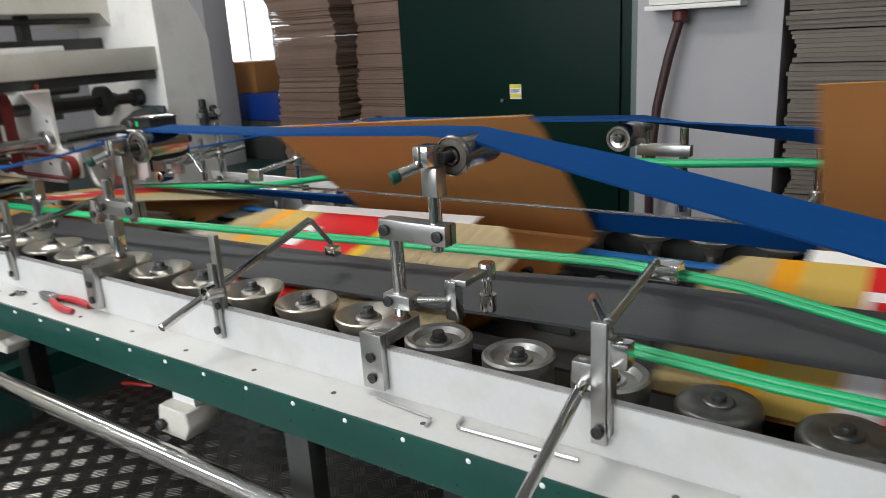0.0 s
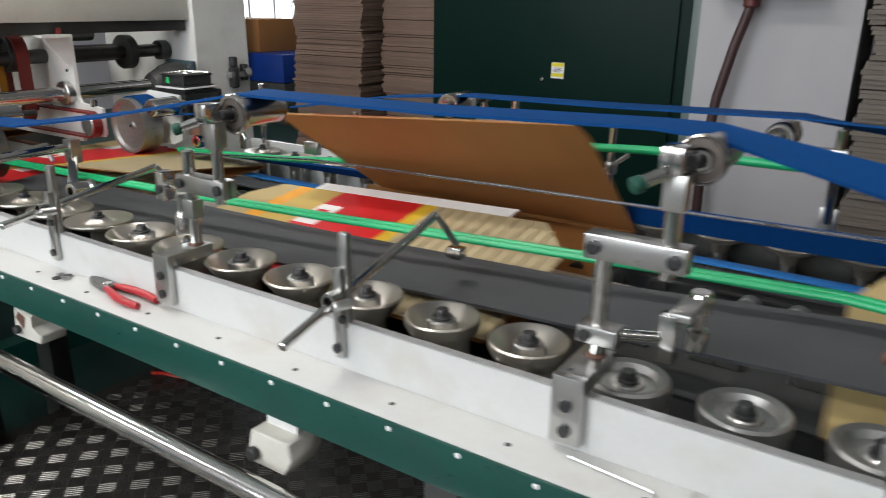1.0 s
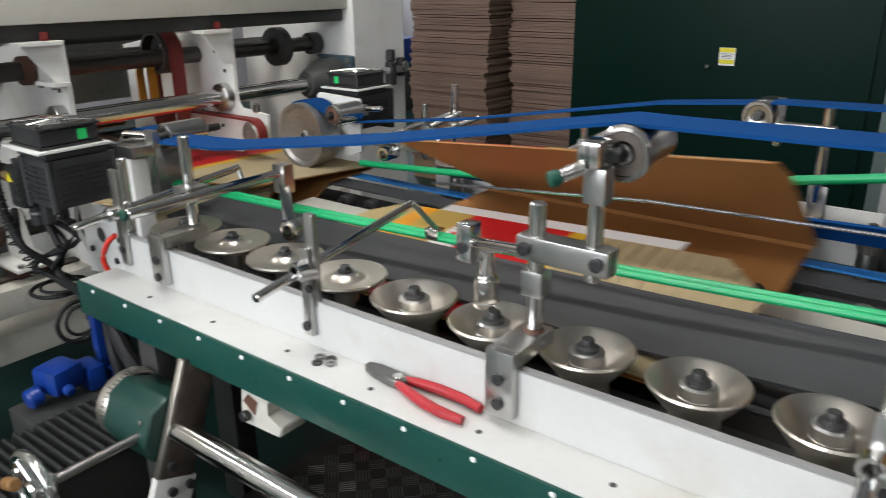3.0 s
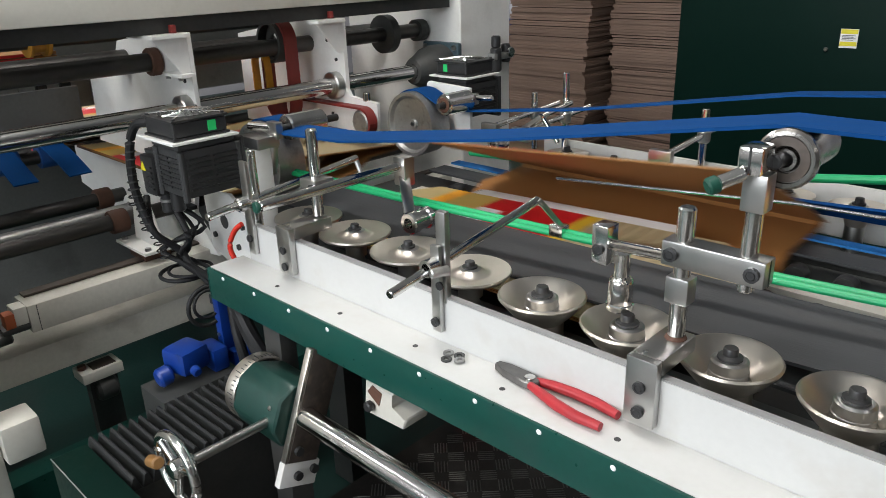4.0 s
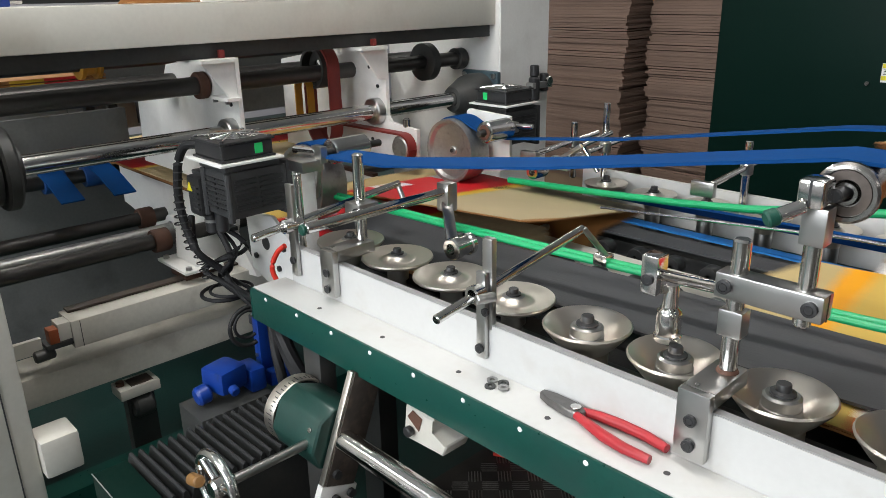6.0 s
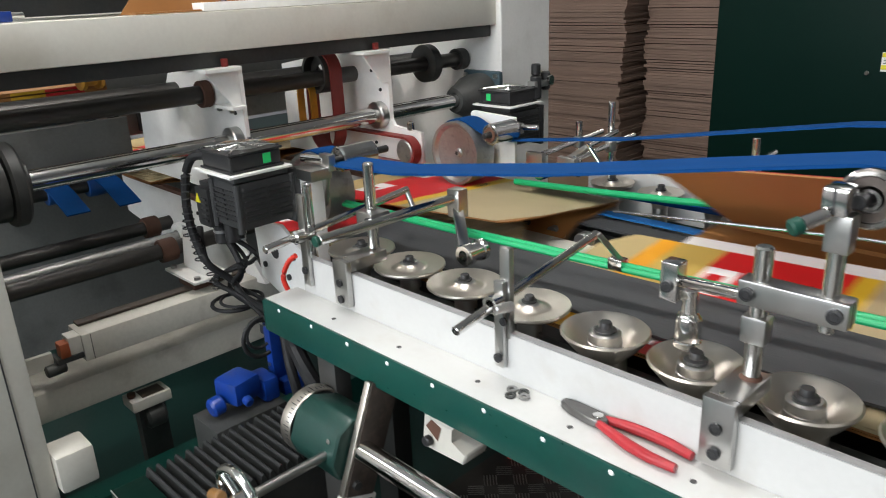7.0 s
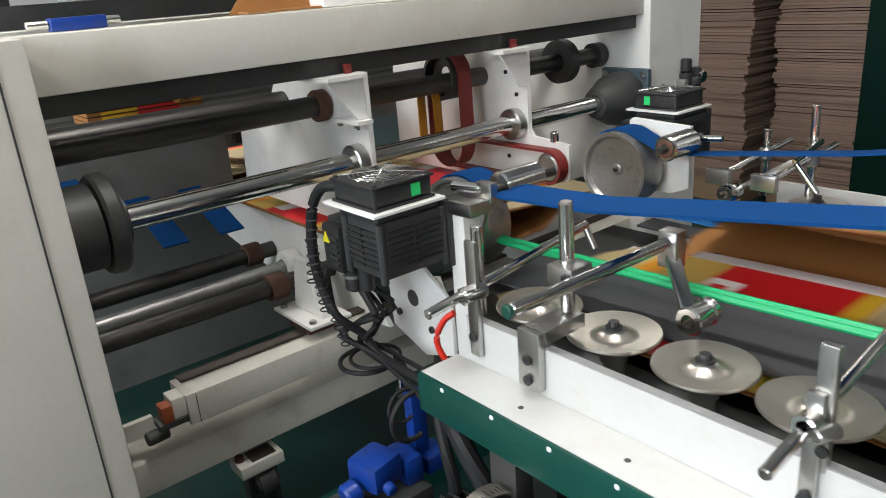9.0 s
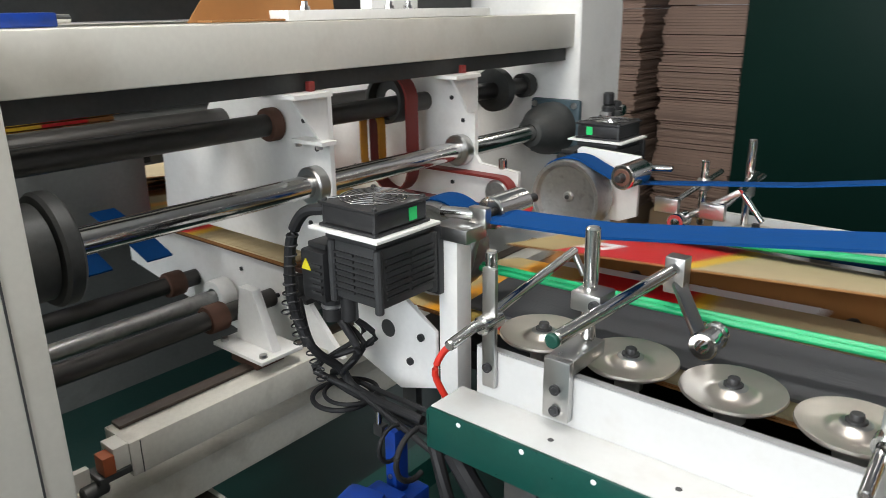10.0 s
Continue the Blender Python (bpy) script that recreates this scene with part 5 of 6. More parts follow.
    outline = [(-3.0, 0.70), (-2.93, 0.76), (-2.82, 0.785), (-2.795, 0.73), (-2.80, 0.656), (-2.86, 0.625), (-2.90, 0.632), (-2.925, 0.67)]
    part("plate", holed(B(), outline, (-2.877, 0.718), 0.018, 1.0, 1.010), WHITE, ap)
    part("bolt", bolt_head(B(), (-2.84, 0.9995, 0.668), "y", 0.009, 0.006), STEEL, ap)
    part("arm", box(B(), -2.87, 1.0105, 0.50, -2.83, 1.03, 0.76, 0.003), DARK, ap)
    s = thing("shaft_support", "white triangular shaft support bolted to the low beam", "bracket", (-3.27, 0.93, 0))
    part("gusset", prism(B(), [(-0.06, 0.60), (0.08, 0.60), (0.02, 0.74), (-0.03, 0.74)], "y", -0.012, 0.012, 0.001), WHITE, s)
    part("foot", box(B(), -0.09, -0.06, 0.590, 0.10, 0.06, 0.5995, 0.002), WHITE, s)
    part("rubber_block", box(B(), -0.05, -0.04, 0.556, 0.05, 0.04, 0.5895, 0.002), RUST, s)
    for dx in (-0.07, 0.08):
        part("bolt", lathe(B(), [(0, 0.008), (0.009, 0.008), (0.01, 0), (0, 0)], (dx, -0.04, 0.5998), "z", 8), STEEL, s)


def hose(pts, r, m, label, cat="hose", name="hose"):
    ps = [Vector(p) for p in pts]
    out = []
    for i in range(len(ps) - 1):
        a, b, c, d = ps[max(i - 1, 0)], ps[i], ps[i + 1], ps[min(i + 2, len(ps) - 1)]
        for k in range(5):
            s = k / 5
            out.append(0.5 * (2 * b + (c - a) * s + (2 * a - 5 * b + 4 * c - d) * s * s + (3 * b - a - 3 * c + d) * s ** 3))
    return solid(name, tube(B(), [*out, ps[-1]], r, 10), m, label, cat)


def arc(c, r, ax, n=18, a0=0, a1=360):
    out = []
    for i in range(n + 1):
        a = radians(a0 + (a1 - a0) * i / n)
        u, v = r * math.cos(a), r * math.sin(a)
        out.append({"x": (c[0], c[1] + u, c[2] + v), "y": (c[0] + u, c[1], c[2] + v), "z": (c[0] + u, c[1] + v, c[2])}[ax])
    return out


def loose_lines():
    # ribbed hose from the fan down behind the motor, cables in a heap at the rail end
    pts = [(-2.842, 0.80, 1.028), (-2.878, 0.785, 1.02), (-2.905, 0.775, 0.975), (-2.915, 0.77, 0.90), (-2.915, 0.775, 0.83), (-2.895, 0.785, 0.76)]
    hose(pts, 0.0105, WIRE, "black ribbed hose beside the motor")
    bm = B()
    for (x, y, z) in [tuple(Vector(a).lerp(Vector(b), k / 4)) for a, b in zip(pts[2:], pts[3:]) for k in range(9)]:
        lathe(bm, [(0.0106, -0.002), (0.0122, 0), (0.0106, 0.002)], (x, y, z), "z", 10)
    solid("hose_ribs", bm, BLACK, "ribs of the black hose", "hose", kind="stuff")
    rng = random.Random(11)
    for i in range(5):
        a = (-2.90 + rng.uniform(-0.05, 0.05), 0.83 + rng.uniform(-0.04, 0.05), 0.83)
        mid = [(-2.86 + rng.uniform(-0.05, 0.05), 0.83 + rng.uniform(-0.05, 0.07), z) for z in (0.76, 0.70, 0.66)]
        b = (-2.68 + rng.uniform(-0.05, 0.05), 0.84 + rng.uniform(-0.05, 0.06), rng.uniform(0.60, 0.68))
        hose([a, *mid, b], rng.choice((0.005, 0.006, 0.008, 0.009)), WIRE, "black cable hanging below the motor", "cable", "cable")
    hose(arc((-2.865, 0.835, 0.640), 0.058, "z"), 0.005, WIRE, "coiled black cable on the beam", "cable", "cable")
    hose(arc((-2.850, 0.845, 0.650), 0.052, "z"), 0.004, WIRE, "coiled black cable on the beam", "cable", "cable")
    hose(arc((-2.70, 0.80, 0.615), 0.034, "x", 14, 60, 300), 0.004, WIRE, "black cable looping out of the rail end", "cable", "cable")
    hose(arc((-2.60, 0.75, 0.66), 0.045, "x", 12, 80, 290), 0.005, WIRE, "black cable looping out of the rail end", "cable", "cable")
    hose([(-2.60, 0.86, 0.82), (-2.62, 0.85, 0.80), (-2.63, 0.84, 0.76), (-2.61, 0.85, 0.71)], 0.006, REDPL, "short orange red air tube")
    hose([(-2.56, 0.80, 0.655), (-2.5, 0.79, 0.60), (-2.45, 0.80, 0.52), (-2.45, 0.82, 0.40)], 0.018, WIRE, "thick black conduit under the rail")
    hose([(-2.62, 0.82, 0.64), (-2.58, 0.80, 0.58), (-2.56, 0.80, 0.50), (-2.6, 0.82, 0.42)], 0.012, WIRE, "black conduit under the rail")
    g = thing("pressure_gauge", "small round pressure gauge with a white face", "gauge", (-2.80, 0.86, 0.635))
    part("case", lathe(B(), [(0, 0.014), (0.019, 0.014), (0.020, 0.0), (0.017, -0.001), (0.0165, 0.002), (0, 0.002)], (0, 0, 0), "y", 20), BLACK, g)
    part("face", lathe(B(), [(0, 0.0015), (0.016, 0.0015)], (0, 0, 0), "y", 20), PAPERW, g)
    part("stem", rod(B(), (0, 0.008, -0.05), (0, 0.008, -0.019), 0.006), CHROME, g)
    part("clip", box(B(), -0.012, 0.002, -0.075, 0.012, 0.02, -0.0505, 0.002), BLACK, g)
    p = thing("cover_plate", "white enamelled motor mounting plate with a round hole", "machine plate", (-2.84, 0.955, 0))
    poly = [(-0.09, 0.66), (0.02, 0.62), (0.115, 0.65), (0.115, 0.77), (0.03, 0.825), (-0.10, 0.815)]
    part("plate", prism(B(), poly, "y", 0.0, 0.01, 0.001), WHITE, p)
    part("hole", lathe(B(), [(0, 0), (0.017, 0), (0.019, 0.0008)], (-0.01, -0.001, 0.745), "y", 20), LABELK, p)
    for dx, dz in ((-0.06, 0.70), (0.05, 0.69), (0.08, 0.75)):
        part("bolt", bolt_head(B(), (dx, -0.0005, dz), "y", 0.008, 0.006), BLACK, p)
    a = thing("air_unit", "black air filter and regulator with a small gauge on the column", "air regulator", (-3.09, 2.33, 1.0))
    part("filter", rod(B(), (0, 0, -0.06), (0, 0, 0.03), 0.022), BLACK, a)
    part("cap", rod(B(), (0, 0, 0.031), (0, 0, 0.075), 0.018), BLACK, a)
    part("regulator", rod(B(), (0.0, 0.06, -0.03), (0.0, 0.06, 0.04), 0.018), BLACK, a)
    part("gauge", rod(B(), (0.02, 0.06, 0.01), (0.032, 0.06, 0.01), 0.019), CHROME, a)
    part("manifold", box(B(), -0.018, -0.03, -0.015, 0.018, 0.09, 0.01, 0.003), CAST, a)
    # clutter on the top beam
    w = thing("slide_plate", "white enamelled slide plate with bolts lying on the top beam", "machine plate", (-3.22, 1.32, 1.336))
    part("plate", box(B(), -0.05, -0.30, 0.0, 0.05, 0.42, 0.022, 0.003), WHITE, w)
    for y in (-0.22, 0.05, 0.12):
        part("bolt", lathe(B(), [(0.012, 0.022), (0.012, 0.03), (0.008, 0.03), (0.008, 0.04), (0, 0.04)], (0.01, y, 0.0002), "z", 8), CHROME, w)
    part("block", box(B(), -0.04, 0.0, 0.0222, 0.0, 0.17, 0.06, 0.003), WHITE, w)
    k = thing("cardboard_scrap", "bent piece of brown cardboard on the top beam", "cardboard", (-3.23, 0.94, 1.337))
    part("sheet", prism(B(), [(-0.12, 0), (0.27, 0), (0.262, 0.22), (0.05, 0.24), (-0.02, 0.16), (-0.055, 0.07)], "x", -0.004, 0.0), KRAFT, k, at=pose(0, 0, 0, 0, -9, 0))
    part("fold", box(B(), 0.001, -0.10, 0.0, 0.05, 0.25, 0.004), KRAFT, k)
    b = thing("valve_block", "blue pneumatic valve on the top beam", "valve", (-3.245, 0.52, 1.336))
    part("body", box(B(), -0.02, -0.05, 0.0, 0.02, 0.05, 0.024, 0.004), MOTORBLUE, b)
    part("fitting", rod(B(), (0, -0.09, 0.013), (0, -0.0505, 0.013), 0.008), CHROME, b)
    part("fitting", rod(B(), (0, 0.0505, 0.013), (0, 0.08, 0.013), 0.008), CHROME, b)
    u = thing("upper_conveyor", "dark upper conveyor frame with rods and brackets", "conveyor", (-3.6, 1.2, 1.34))
    part("frame", box(B(), -0.06, -0.82, 0.0, 0.06, 0.94, 0.05, 0.004), DARK, u)
    rng = random.Random(5)
    for i in range(9):
        y = -0.76 + 0.17 * i
        part("upright", box(B(), -0.03, y - 0.02, 0.0502, 0.03, y + 0.02 + 0.03 * rng.random(), 0.16 + 0.2 * rng.random(), 0.003), rng.choice((DARK, WHITE, STEEL, DARK)), u)
    part("cross_rod", rod(B(), (0.0505, -0.8, 0.13), (0.0505, 0.9, 0.13), 0.014), SHAFT, u)
    q = thing("adjust_pad", "greasy white bearing pad bolted under the base beam", "bearing block", (-3.215, 0.695, 0))
    part("pad", box(B(), -0.045, -0.055, 0.268, 0.03, 0.06, 0.300, 0.004), CREAM, q)
    part("grease_smear", box(B(), -0.03, -0.02, 0.3002, 0.02, 0.045, 0.3016), GREASE, q, "brown grease on the pad")
    part("roller", rod(B(), (0.0, -0.02, 0.225), (0.0, 0.04, 0.225), 0.036), DARK, q)
    part("fork", box(B(), -0.04, -0.03, 0.0, -0.005, 0.05, 0.2675), DARK, q)
    part("bolt", lathe(B(), [(0.012, 0), (0.012, 0.012), (0, 0.012)], (-0.01, -0.04, 0.3004), "z", 8), RUST, q)
    e = thing("beam_fitting", "rusty orange fitting at the end of the low beam", "fitting", (-3.20, 0.50, 0.50))
    part("block", box(B(), 0.0, -0.012, 0.01, 0.036, 0.012, 0.05, 0.003), mat("orange_rust", (0.30, 0.075, 0.025), 0.6), e)
    part("clamp", box(B(), -0.02, -0.022, -0.005, 0.034, 0.044, 0.0095, 0.003), DARK, e)
    part("plate", box(B(), -0.02, 0.0125, 0.01, 0.03, 0.044, 0.058, 0.003), CREAM, e)
    part("knob", rod(B(), (0.01, -0.05, -0.022), (0.01, 0.0, -0.020), 0.016), DARK, e)
    part("stay", box(B(), -0.02, -0.125, -0.02, -0.005, -0.0225, 0.02), CREAM, e)
    b = thing("folded_box_pile", "pile of folded printed boxes deep in the frame", "cardboard pile", (-4.14, 0.86, 1.04))
    for i in range(4):
        part("folded_box", box(B(), -0.08, -0.16, i * 0.014, 0.08, 0.20, i * 0.014 + 0.011), KRAFT, b)
        part("red_edge", box(B(), 0.0802, -0.01, i * 0.014 + 0.001, 0.0815, 0.12, i * 0.014 + 0.010), RED, b)
        part("yellow_edge", box(B(), 0.0802, -0.12, i * 0.014 + 0.001, 0.0815, -0.011, i * 0.014 + 0.010), YELLOW, b)
    part("shelf", box(B(), -0.16, -0.5, -0.03, 0.12, 1.2, -0.002), DARK, b)
    for y in (0.82, 0.97):
        v = thing("roller_sleeve", "blue plastic sleeve on a shaft deep in the frame", "roller", (-4.22, y, 0.70), "blue sleeves")
        part("sleeve", lathe(B(), [(0.0265, 0), (0.044, 0), (0.046, 0.004), (0.046, 0.076), (0.044, 0.08), (0.0265, 0.08)], (0, 0, 0), "y", 20), SLEEVE, v)
    for y, z in ((0.52, 0.93), (0.70, 0.84), (0.86, 0.835)):
        path = [((-3.88, y, z), (-3.88, y + 0.07, z)), ((-3.72, y, z - 0.035), (-3.72, y + 0.07, z - 0.035)), ((-3.60, y, z - 0.08), (-3.60, y + 0.07, z - 0.08))]
        solid("delivery_belt", strip(B(), path, 0.005), BLUE, "short blue belt deep in the frame", "belt", "delivery belts")
    solid("plastic_scrap", tube(B(), [(-2.31, 1.24, 0.226), (-2.27, 1.25, 0.232), (-2.23, 1.262, 0.23), (-2.20, 1.28, 0.226)], 0.006, 8), REDPL, "orange red plastic strip on the tread plate", "scrap")


def floor_drives():
    # bellows-covered slide, gearbox with dial, shaft and handwheel under the rail
    b = thing("bellows", "black folded bellows over the slide way", "bellows", (0, 0, 0))
    n = 19
    for i in range(n):
        y = 0.452 + 0.0205 * i
        part("pleat", prism(B(), [(-0.0098, 0.462), (-0.004, 0.486), (0.0, 0.489), (0.004, 0.486), (0.0098, 0.462)], "x", -0.096, 0.098), PLEAT, b, at=pose(-2.485 + 0.002 * (i % 3), y, 0.0, 0, 0, 1.2 * (i % 2)))
    part("slide_base", box(B(), -2.56, 0.442, 0.0, -2.41, 0.842, 0.4615), DARK, b)
    gb = thing("slide_cover", "dark green sheet steel slide cover on the floor", "machine cover", (-2.44, 0.405, 0))
    part("cover", box(B(), -0.13, -0.034, 0.0, 0.14, 0.034, 0.484, 0.004), CABGREEN, gb)
    part("edge", box(B(), -0.13, -0.0345, 0.4842, 0.14, -0.0325, 0.4855), EDGE, gb, "bare worn steel edge")
    g = thing("gearbox", "dark green gearbox with an engraved dial and steel flange", "gearbox", (-2.27, 0.715, 0.565))
    lean = pose(0, 0, 0, -22)
    part("housing", prism(B(), [(-0.062, -0.03), (-0.036, -0.060), (0.036, -0.060), (0.062, -0.03), (0.062, 0.03), (0.036, 0.060), (-0.036, 0.060), (-0.062, 0.03)], "x", -0.085, 0.052, 0.004), GEARGREEN, g, at=lean)
    off = (-0.035, 0.028, -0.032)
    part("dial", lathe(B(), [(0.066, -0.094), (0.070, -0.092), (0.072, -0.096), (0.072, -0.124), (0.066, -0.128), (0.066, -0.094)], off, "x", 44), ALU, g, "round bright steel dial ring with tick marks")
    part("dial_face", lathe(B(), [(0, -0.098), (0.0658, -0.098), (0.0658, -0.126), (0, -0.126)], off, "x", 44), BLACK, g, "dark inner dial face")
    bm = B()
    for i in range(48):
        a = 2 * math.pi * i / 48
        box(bm, -0.106 if i % 5 else -0.114, -0.0009, 0.0721, -0.096, 0.0009, 0.0726, m=Matrix.Translation(off) @ Matrix.Rotation(a, 4, "X"))
    part("ticks", bm, LABELK, g)
    part("collar", rod(B(), (-0.132, 0.028, -0.032), (-0.0855, 0.01, -0.01), 0.036), DARK, g)
    part("flange", box(B(), 0.054, -0.028, -0.085, 0.072, 0.040, 0.135, 0.003), WORN, g, "worn dark steel flange plate", at=lean)
    part("flange_edge", box(B(), 0.056, -0.0335, -0.085, 0.070, -0.0285, 0.135, 0.001), ALU, g, "bright worn flange edge", at=lean)
    part("foot_plate", box(B(), 0.054, -0.034, -0.135, 0.070, 0.050, -0.0855, 0.003), WHITE, g, "white foot plate", at=lean)
    for y, z in ((0.0, -0.11), (0.035, -0.10), (-0.012, -0.06)):
        part("bolt", lathe(B(), [(0.009, 0), (0.009, 0.008), (0, 0.008)], (0.0722, y, z), "x", 8), BLACK, g, at=lean)
    part("screw", bolt_head(B(), (0.03, -0.0625, 0.01), "y", 0.005, 0.003), CHROME, g, at=lean)
    part("stay", box(B(), -0.08, 0.0, -0.565, -0.02, 0.05, -0.062), DARK, g)
    s = thing("long_shaft", "long polished steel shaft running beside the walkway", "shaft", (0, 0, 0))
    part("shaft", rod(B(), (-2.20, 0.705, 0.575), (0.9, 0.705, 0.575), 0.021, 24), CHROME, s)
    part("bearing_post", box(B(), 0.7, 0.68, TREAD_Z, 0.76, 0.73, 0.575), DARK, s)
    w = thing("handwheel", "small chrome handwheel with a wooden grip on a thin shaft", "handwheel", (-2.245, 0.475, 0.57))
    bm = B()
    tube(bm, [(0.062 * math.cos(2 * math.pi * i / 32), 0, 0.062 * math.sin(2 * math.pi * i / 32)) for i in range(33)], 0.0085, 12, False)
    part("rim", bm, CHROME, w)
    for a in (20, 140, 260):
        part("spoke", rod(B(), (0, 0.004, 0), (0.06 * math.cos(radians(a)), 0, 0.06 * math.sin(radians(a))), 0.0075), CHROME, w)
    part("hub", rod(B(), (0, -0.012, 0), (0, 0.03, 0), 0.018), CHROME, w)
    part("shaft", rod(B(), (0, 0.03, 0), (0.0, 0.19, 0.0), 0.009), STEEL, w)
    part("grip", rod(B(), (-0.055, -0.02, 0.0), (-0.02, -0.02, 0.012), 0.011), mat("amber_wood", (0.24, 0.12, 0.035), 0.5, var=0.2, scale=30), w, "amber brown grip")
    m = thing("gear_motor", "bright blue gear motor low in the machine", "motor", (-2.735, 0.735, 0))
    part("body", box(B(), -0.04, -0.032, 0.455, 0.04, 0.048, 0.516, 0.014), MOTORBLUE, m, at=pose(0, 0, 0, 0, 0, 12))
    part("end_cap", rod(B(), (0.0, -0.070, 0.458), (0, -0.036, 0.462), 0.024), MOTORBLUE, m)
    part("gear_head", box(B(), -0.04, 0.058, 0.43, 0.035, 0.10, 0.49, 0.008), MOTORBLUE, m)
    part("plug", rod(B(), (0.046, 0.0, 0.474), (0.066, 0.0, 0.470), 0.012), MOTORBLUE, m)
    part("base", box(B(), -0.06, -0.09, 0.0, 0.06, 0.10, 0.4285, 0.005), DARK, m)
    p = thing("blue_post", "bright blue bracket post under the rail end", "post", (-2.75, 0.862, 0))
    part("post", box(B(), -0.014, -0.018, 0.46, 0.014, 0.018, 0.60, 0.004), MOTORBLUE, p)
    part("arm", box(B(), -0.02, -0.01, 0.42, 0.04, 0.05, 0.459, 0.006), MOTORBLUE, p)
    part("bolt", bolt_head(B(), (0.0, -0.0185, 0.50), "y", 0.005, 0.004), STEEL, p)
    b = thing("limit_block", "off-white bearing block bolted under the rail", "bearing block", (-1.275, 0.80, 0.605))
    part("body", prism(B(), [(-0.055, -0.035), (0.035, -0.035), (0.055, 0.0), (0.045, 0.03), (-0.04, 0.03)], "y", -0.04, 0.035, 0.003), CREAM, b)
    part("knob", rod(B(), (-0.03, -0.055, -0.01), (-0.03, -0.0405, -0.01), 0.012), BLACK, b)
    part("hanger", box(B(), -0.03, -0.01, 0.031, 0.04, 0.03, 0.084), WHITE, b)
    b = thing("limit_block", "off-white bearing block smeared with brown grease", "bearing block", (-2.075, 0.82, 0.625))
    part("body", prism(B(), [(-0.055, -0.05), (0.05, -0.045), (0.06, -0.02), (0.02, -0.01), (0.03, 0.02), (-0.045, 0.025)], "y", -0.03, 0.03, 0.003), CREAM, b)
    part("grease_smear", prism(B(), [(-0.04, 0.0), (-0.01, -0.02), (0.0, 0.01), (-0.025, 0.018)], "y", -0.0315, -0.0305), RUST, b, "brown grease smear")
    part("knob", rod(B(), (-0.03, -0.045, -0.025), (-0.03, -0.031, -0.025), 0.010), BLACK, b)
    part("hanger", box(B(), -0.03, -0.01, 0.026, 0.02, 0.01, 0.064), WHITE, b)


# ---- things lying on the shelf ----
def pliers():
    t = thing("pliers", "combination pliers with red plastic grips lying on the white shelf", "pliers", (-1.785, 0.818, 0.763))
    t.rotation_euler = (0, 0, radians(-5))
    bm = B()
    prism(bm, [(-0.03, -0.010), (0.006, -0.0145), (0.026, -0.012), (0.034, 0), (0.026, 0.012), (0.006, 0.0145), (-0.03, 0.010), (-0.052, 0.0055), (-0.052, -0.0055)], "z", 0.001, 0.014, 0.002)
    part("jaw", bm, JAW, t, "dark steel jaws")
    part("rivet", lathe(B(), [(0.008, 0.0142), (0.008, 0.0165), (0.006, 0.0175), (0, 0.0175)], (0.016, 0, 0), "z", 14), CHROME, t)
    for s in (1, -1):
        pts = [(0.024, 0.008 * s, 0.0085), (0.05, 0.014 * s, 0.0095), (0.085, 0.021 * s, 0.0095), (0.12, 0.023 * s, 0.0095), (0.158, 0.019 * s, 0.0095)]
        part("grip", tube(B(), pts, 0.0075, 12, True, [0.006, 0.0075, 0.0085, 0.008, 0.0065]), PLIERRED, t, "red plastic grip")


def shelf_clutter():
    for i, (x, y) in enumerate(((-1.915, 0.792), (-1.925, 0.808), (-1.905, 0.812), (-1.895, 0.801))):
        solid("washer", lathe(B(), [(0.004, 0), (0.009, 0), (0.009, 0.003), (0.004, 0.003), (0.004, 0)], (x, y, 0.7632 + 0.0005 * i), "z", 14), CAST if i % 2 else DARK, "small steel washer on the shelf", "washer", "loose washers")
    solid("hex_key", tube(B(), [(-0.765, 0.810, 0.766), (-0.66, 0.800, 0.766), (-0.65, 0.798, 0.766), (-0.646, 0.790, 0.766), (-0.645, 0.776, 0.766)], 0.0022, 6), STEEL, "bent steel hex key on the shelf", "hex key", "hex keys")
    solid("hex_key", tube(B(), [(-0.608, 0.822, 0.767), (-0.604, 0.802, 0.767), (-0.600, 0.797, 0.767), (-0.59, 0.795, 0.767), (-0.41, 0.803, 0.767)], 0.0032, 6), STEEL, "longer bent steel hex key on the shelf", "hex key", "hex keys")


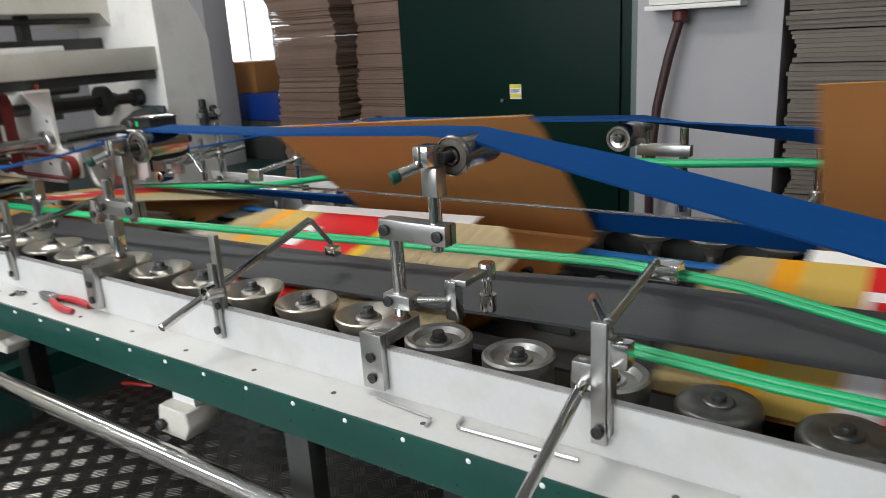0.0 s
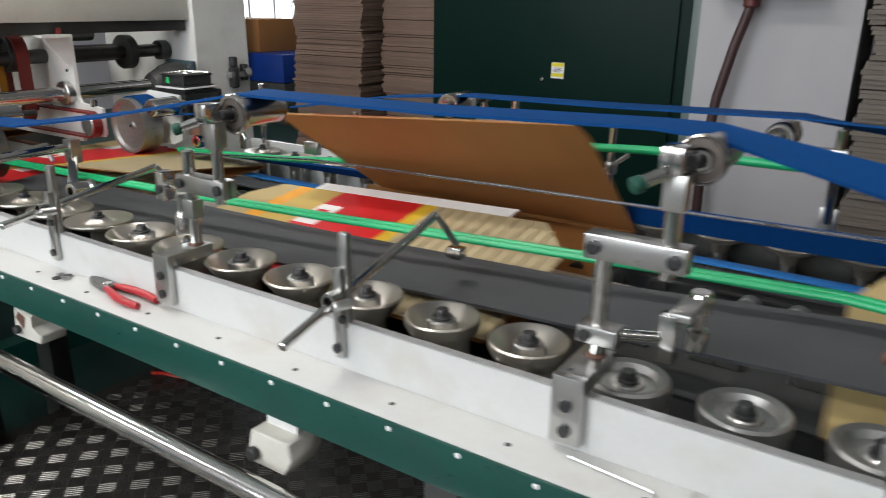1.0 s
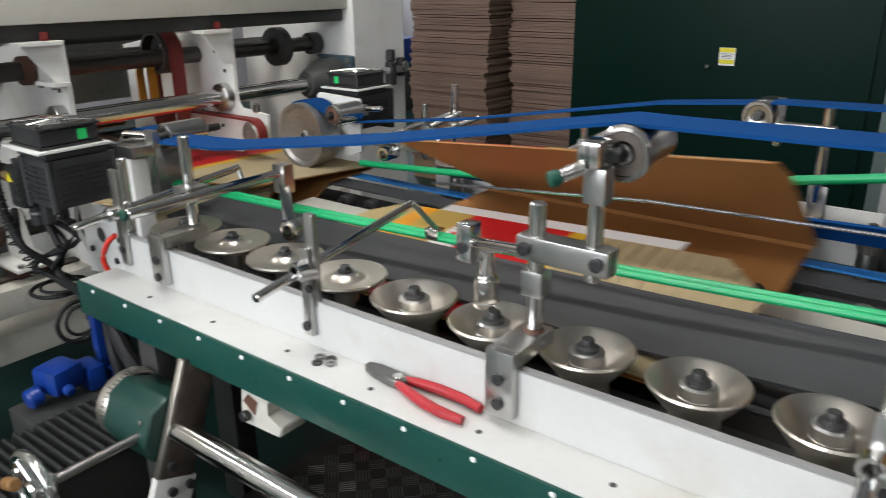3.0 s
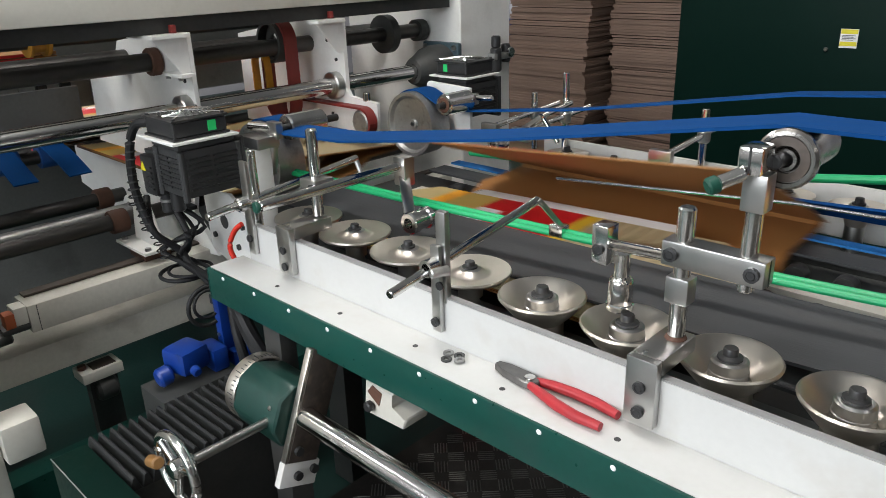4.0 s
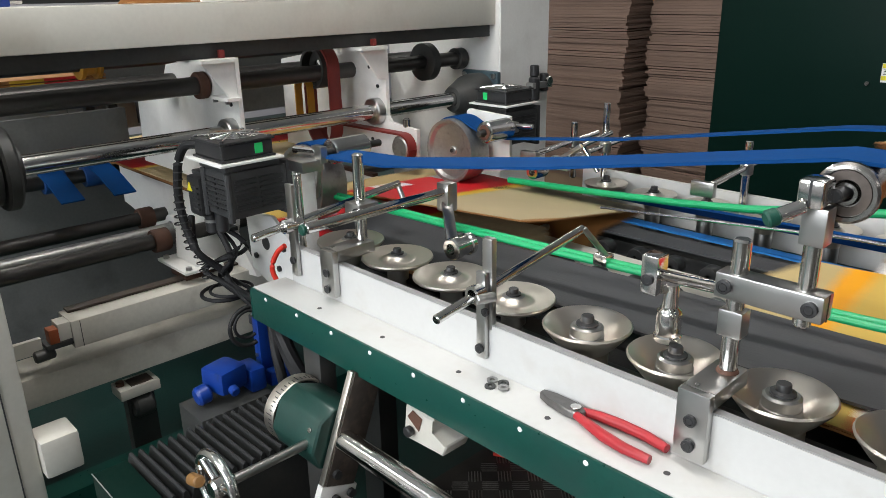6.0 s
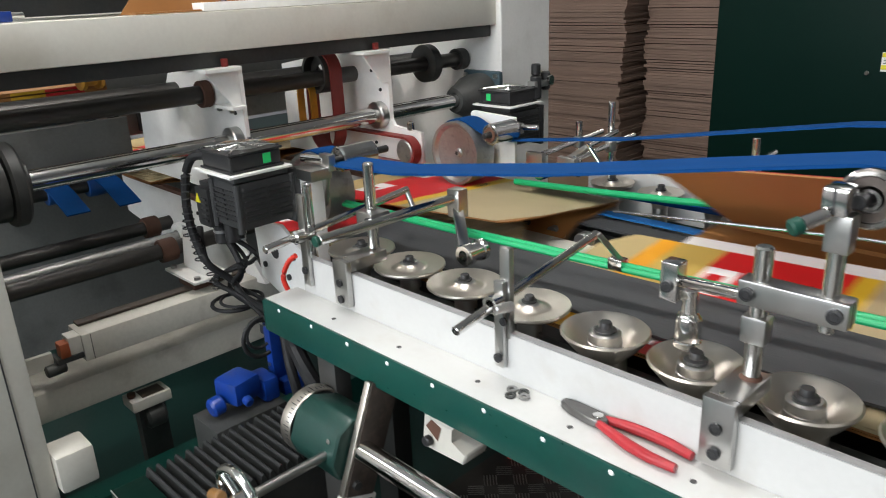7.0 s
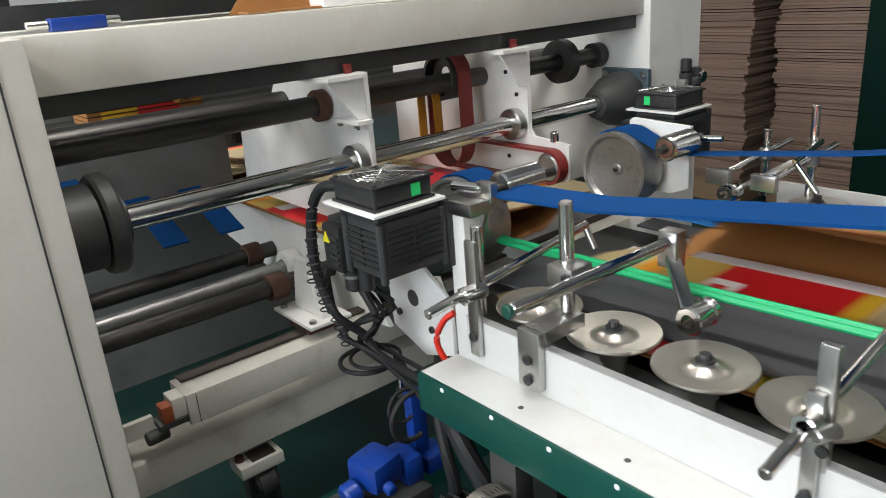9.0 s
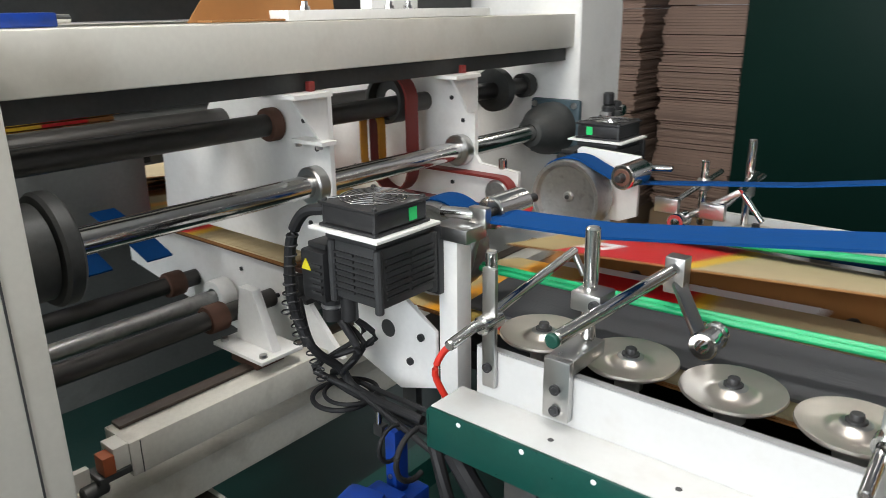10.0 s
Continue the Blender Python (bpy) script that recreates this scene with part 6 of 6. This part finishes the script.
# ---- background ----
def background():
    c = thing("green_cabinet", "tall dark green steel control cabinet with a warning sticker", "cabinet", (0, 0, 0))
    part("body", box(B(), -3.235, 4.12, 0.0, -1.60, 4.7, 2.2, 0.012), CABGREEN, c)
    part("door", box(B(), -3.2, 4.095, 0.12, -1.66, 4.1185, 2.15, 0.004), CABGREEN, c)
    st = part("sticker", box(B(), -2.375, 4.0925, 0.895, -2.295, 4.0945, 0.985), PAPERW, c, "white and yellow warning sticker")
    part("yellow_band", box(B(), -2.373, 4.0905, 0.962, -2.297, 4.0922, 0.983), LABELY, st)
    part("yellow_band", box(B(), -2.373, 4.0905, 0.905, -2.297, 4.0922, 0.925), LABELY, st)
    for i in range(4):
        part("text_bar", box(B(), -2.365, 4.0905, 0.932 + i * 0.007, -2.315 + 0.01 * (i % 2), 4.0922, 0.9345 + i * 0.007), LABELK, st)
    h = part("lock", rod(B(), (-2.43, 4.08, 0.885), (-2.43, 4.0945, 0.885), 0.012), CHROME, c)
    part("edge_post", box(B(), -1.597, 4.10, 0.0, -1.53, 4.7, 2.2, 0.008), mat("grey_green_enamel", (0.13, 0.17, 0.16), 0.45), c, "grey green cabinet edge")
    w = thing("pillar_1", "white painted square pillar", "pillar", kind="structure")
    part("shaft", box(B(), -1.525, 4.0, 0, -0.80, 4.8, 4.1), WALL, w)
    s = thing("switch_box", "white wall switch box with a thick brown cable", "switch box", (-1.2, 3.93, 1.58))
    part("case", box(B(), -0.22, -0.07, -0.19, 0.22, 0.068, 0.22, 0.012), WHITE, s)
    part("lip", box(B(), -0.235, -0.085, -0.215, 0.235, 0.066, -0.192, 0.004), WHITE, s)
    part("cable", tube(B(), [(-0.07, -0.02, -0.21), (-0.075, -0.02, -0.28), (-0.12, -0.03, -0.45), (-0.17, -0.04, -0.7), (-0.2, -0.04, -1.0), (-0.2, -0.04, -1.55)], 0.025, 12), CABLE, s, "thick brown cable")
    part("gland", rod(B(), (-0.07, -0.02, -0.275), (-0.07, -0.02, -0.2155), 0.038), mat("maroon_plastic", (0.10, 0.02, 0.02), 0.5), s, "maroon cable gland")
    rng = random.Random(7)

    def stack(x0, y0, x1, y1, z0, z1, m, label, th=0.016, jit=0.018, lean=0.0):
        t = thing("cardboard_stack", label, "cardboard stack", ((x0 + x1) / 2, (y0 + y1) / 2, z0), "stacks of flat cardboard")
        n = int((z1 - z0) / th)
        hx, hy = (x1 - x0) / 2, (y1 - y0) / 2
        base = [box(B(), -hx, -hy, 0, hx, hy, th * 0.95), box(B(), -hx + 0.006, -hy + 0.002, 0, hx, hy - 0.01, th * 0.7)]
        meshes = [mesh_of("sheet_bundle", bm, m) for bm in base]
        wx = wy = 0.0
        for i in range(n):
            wx = wx * 0.85 + rng.uniform(-jit, jit) * 0.6
            wy = wy * 0.85 + rng.uniform(-jit, jit) * 0.6
            if i % 13 == 0:
                wx += rng.uniform(-jit, jit) * 1.2
            o = new("sheet", meshes[0 if rng.random() < 0.85 else 1])
            o.parent = t
            o.matrix_basis = pose(wx + lean * i / n, wy, i * th, 0, 0, rng.uniform(-0.4, 0.4))
        # pallet under the stack
        p = part("pallet", box(B(), -hx, -hy, -z0 + 0.001, hx, hy, -0.002), mat("pallet_wood", (0.22, 0.15, 0.09), 0.8), t, "wooden pallet")
        return t

    stack(-4.45, 4.1, -3.82, 4.9, 0.14, 2.3, STACK, "tall stack of flat brown cardboard on a pallet")
    stack(-3.74, 4.25, -3.26, 4.9, 0.14, 2.3, STACK, "tall narrow stack of flat brown cardboard on a pallet")
    stack(-0.74, 4.0, 0.5, 4.9, 0.14, 2.3, STACK2, "tall stack of cardboard beside the pillar, tinted grey brown as in shade", 0.022, 0.03)
    # far corner: steel columns, boxes and a blue bin
    solid("steel_column", box(B(), -7.11, 5.34, 0, -6.79, 5.66, 4.1, 0.01), WALL, "grey painted building column", "column", kind="structure")
    bb = thing("storage_bin", "blue plastic storage bin on the floor", "bin", (-6.95, 6.25, 0.0))
    part("body", box(B(), -0.6, -0.4, 0.45, 0.6, 0.4, 0.75, 0.02), MOTORBLUE, bb)
    part("stand", box(B(), -0.6, -0.4, 0, 0.6, 0.4, 0.448, 0.01), DARK, bb)
    cb = thing("cardboard_box", "closed brown cardboard box on the bin", "box", (-7.2, 6.25, 0.752))
    part("body", box(B(), -0.4, -0.3, 0, 0.4, 0.3, 0.35, 0.006), KRAFT, cb)


def motions():
    key_boards()


setting()
side_rail()
cone_pulley()
clamp_stand(-1.595, 1.056, 0.994, True, 0.004)
clamp_stand(-0.778, 1.035, 1.027, False, -0.01, 0.0315)
lever_stand(-1.964)
lever_stand(-1.166, True)
feed_lever(-0.39)
end_stands()
folding_belts()
conveyor_bed()
cross_frame()
shafts()
drives()
floor_drives()
loose_lines()
pliers()
shelf_clutter()
background()
make_boards()
motions()
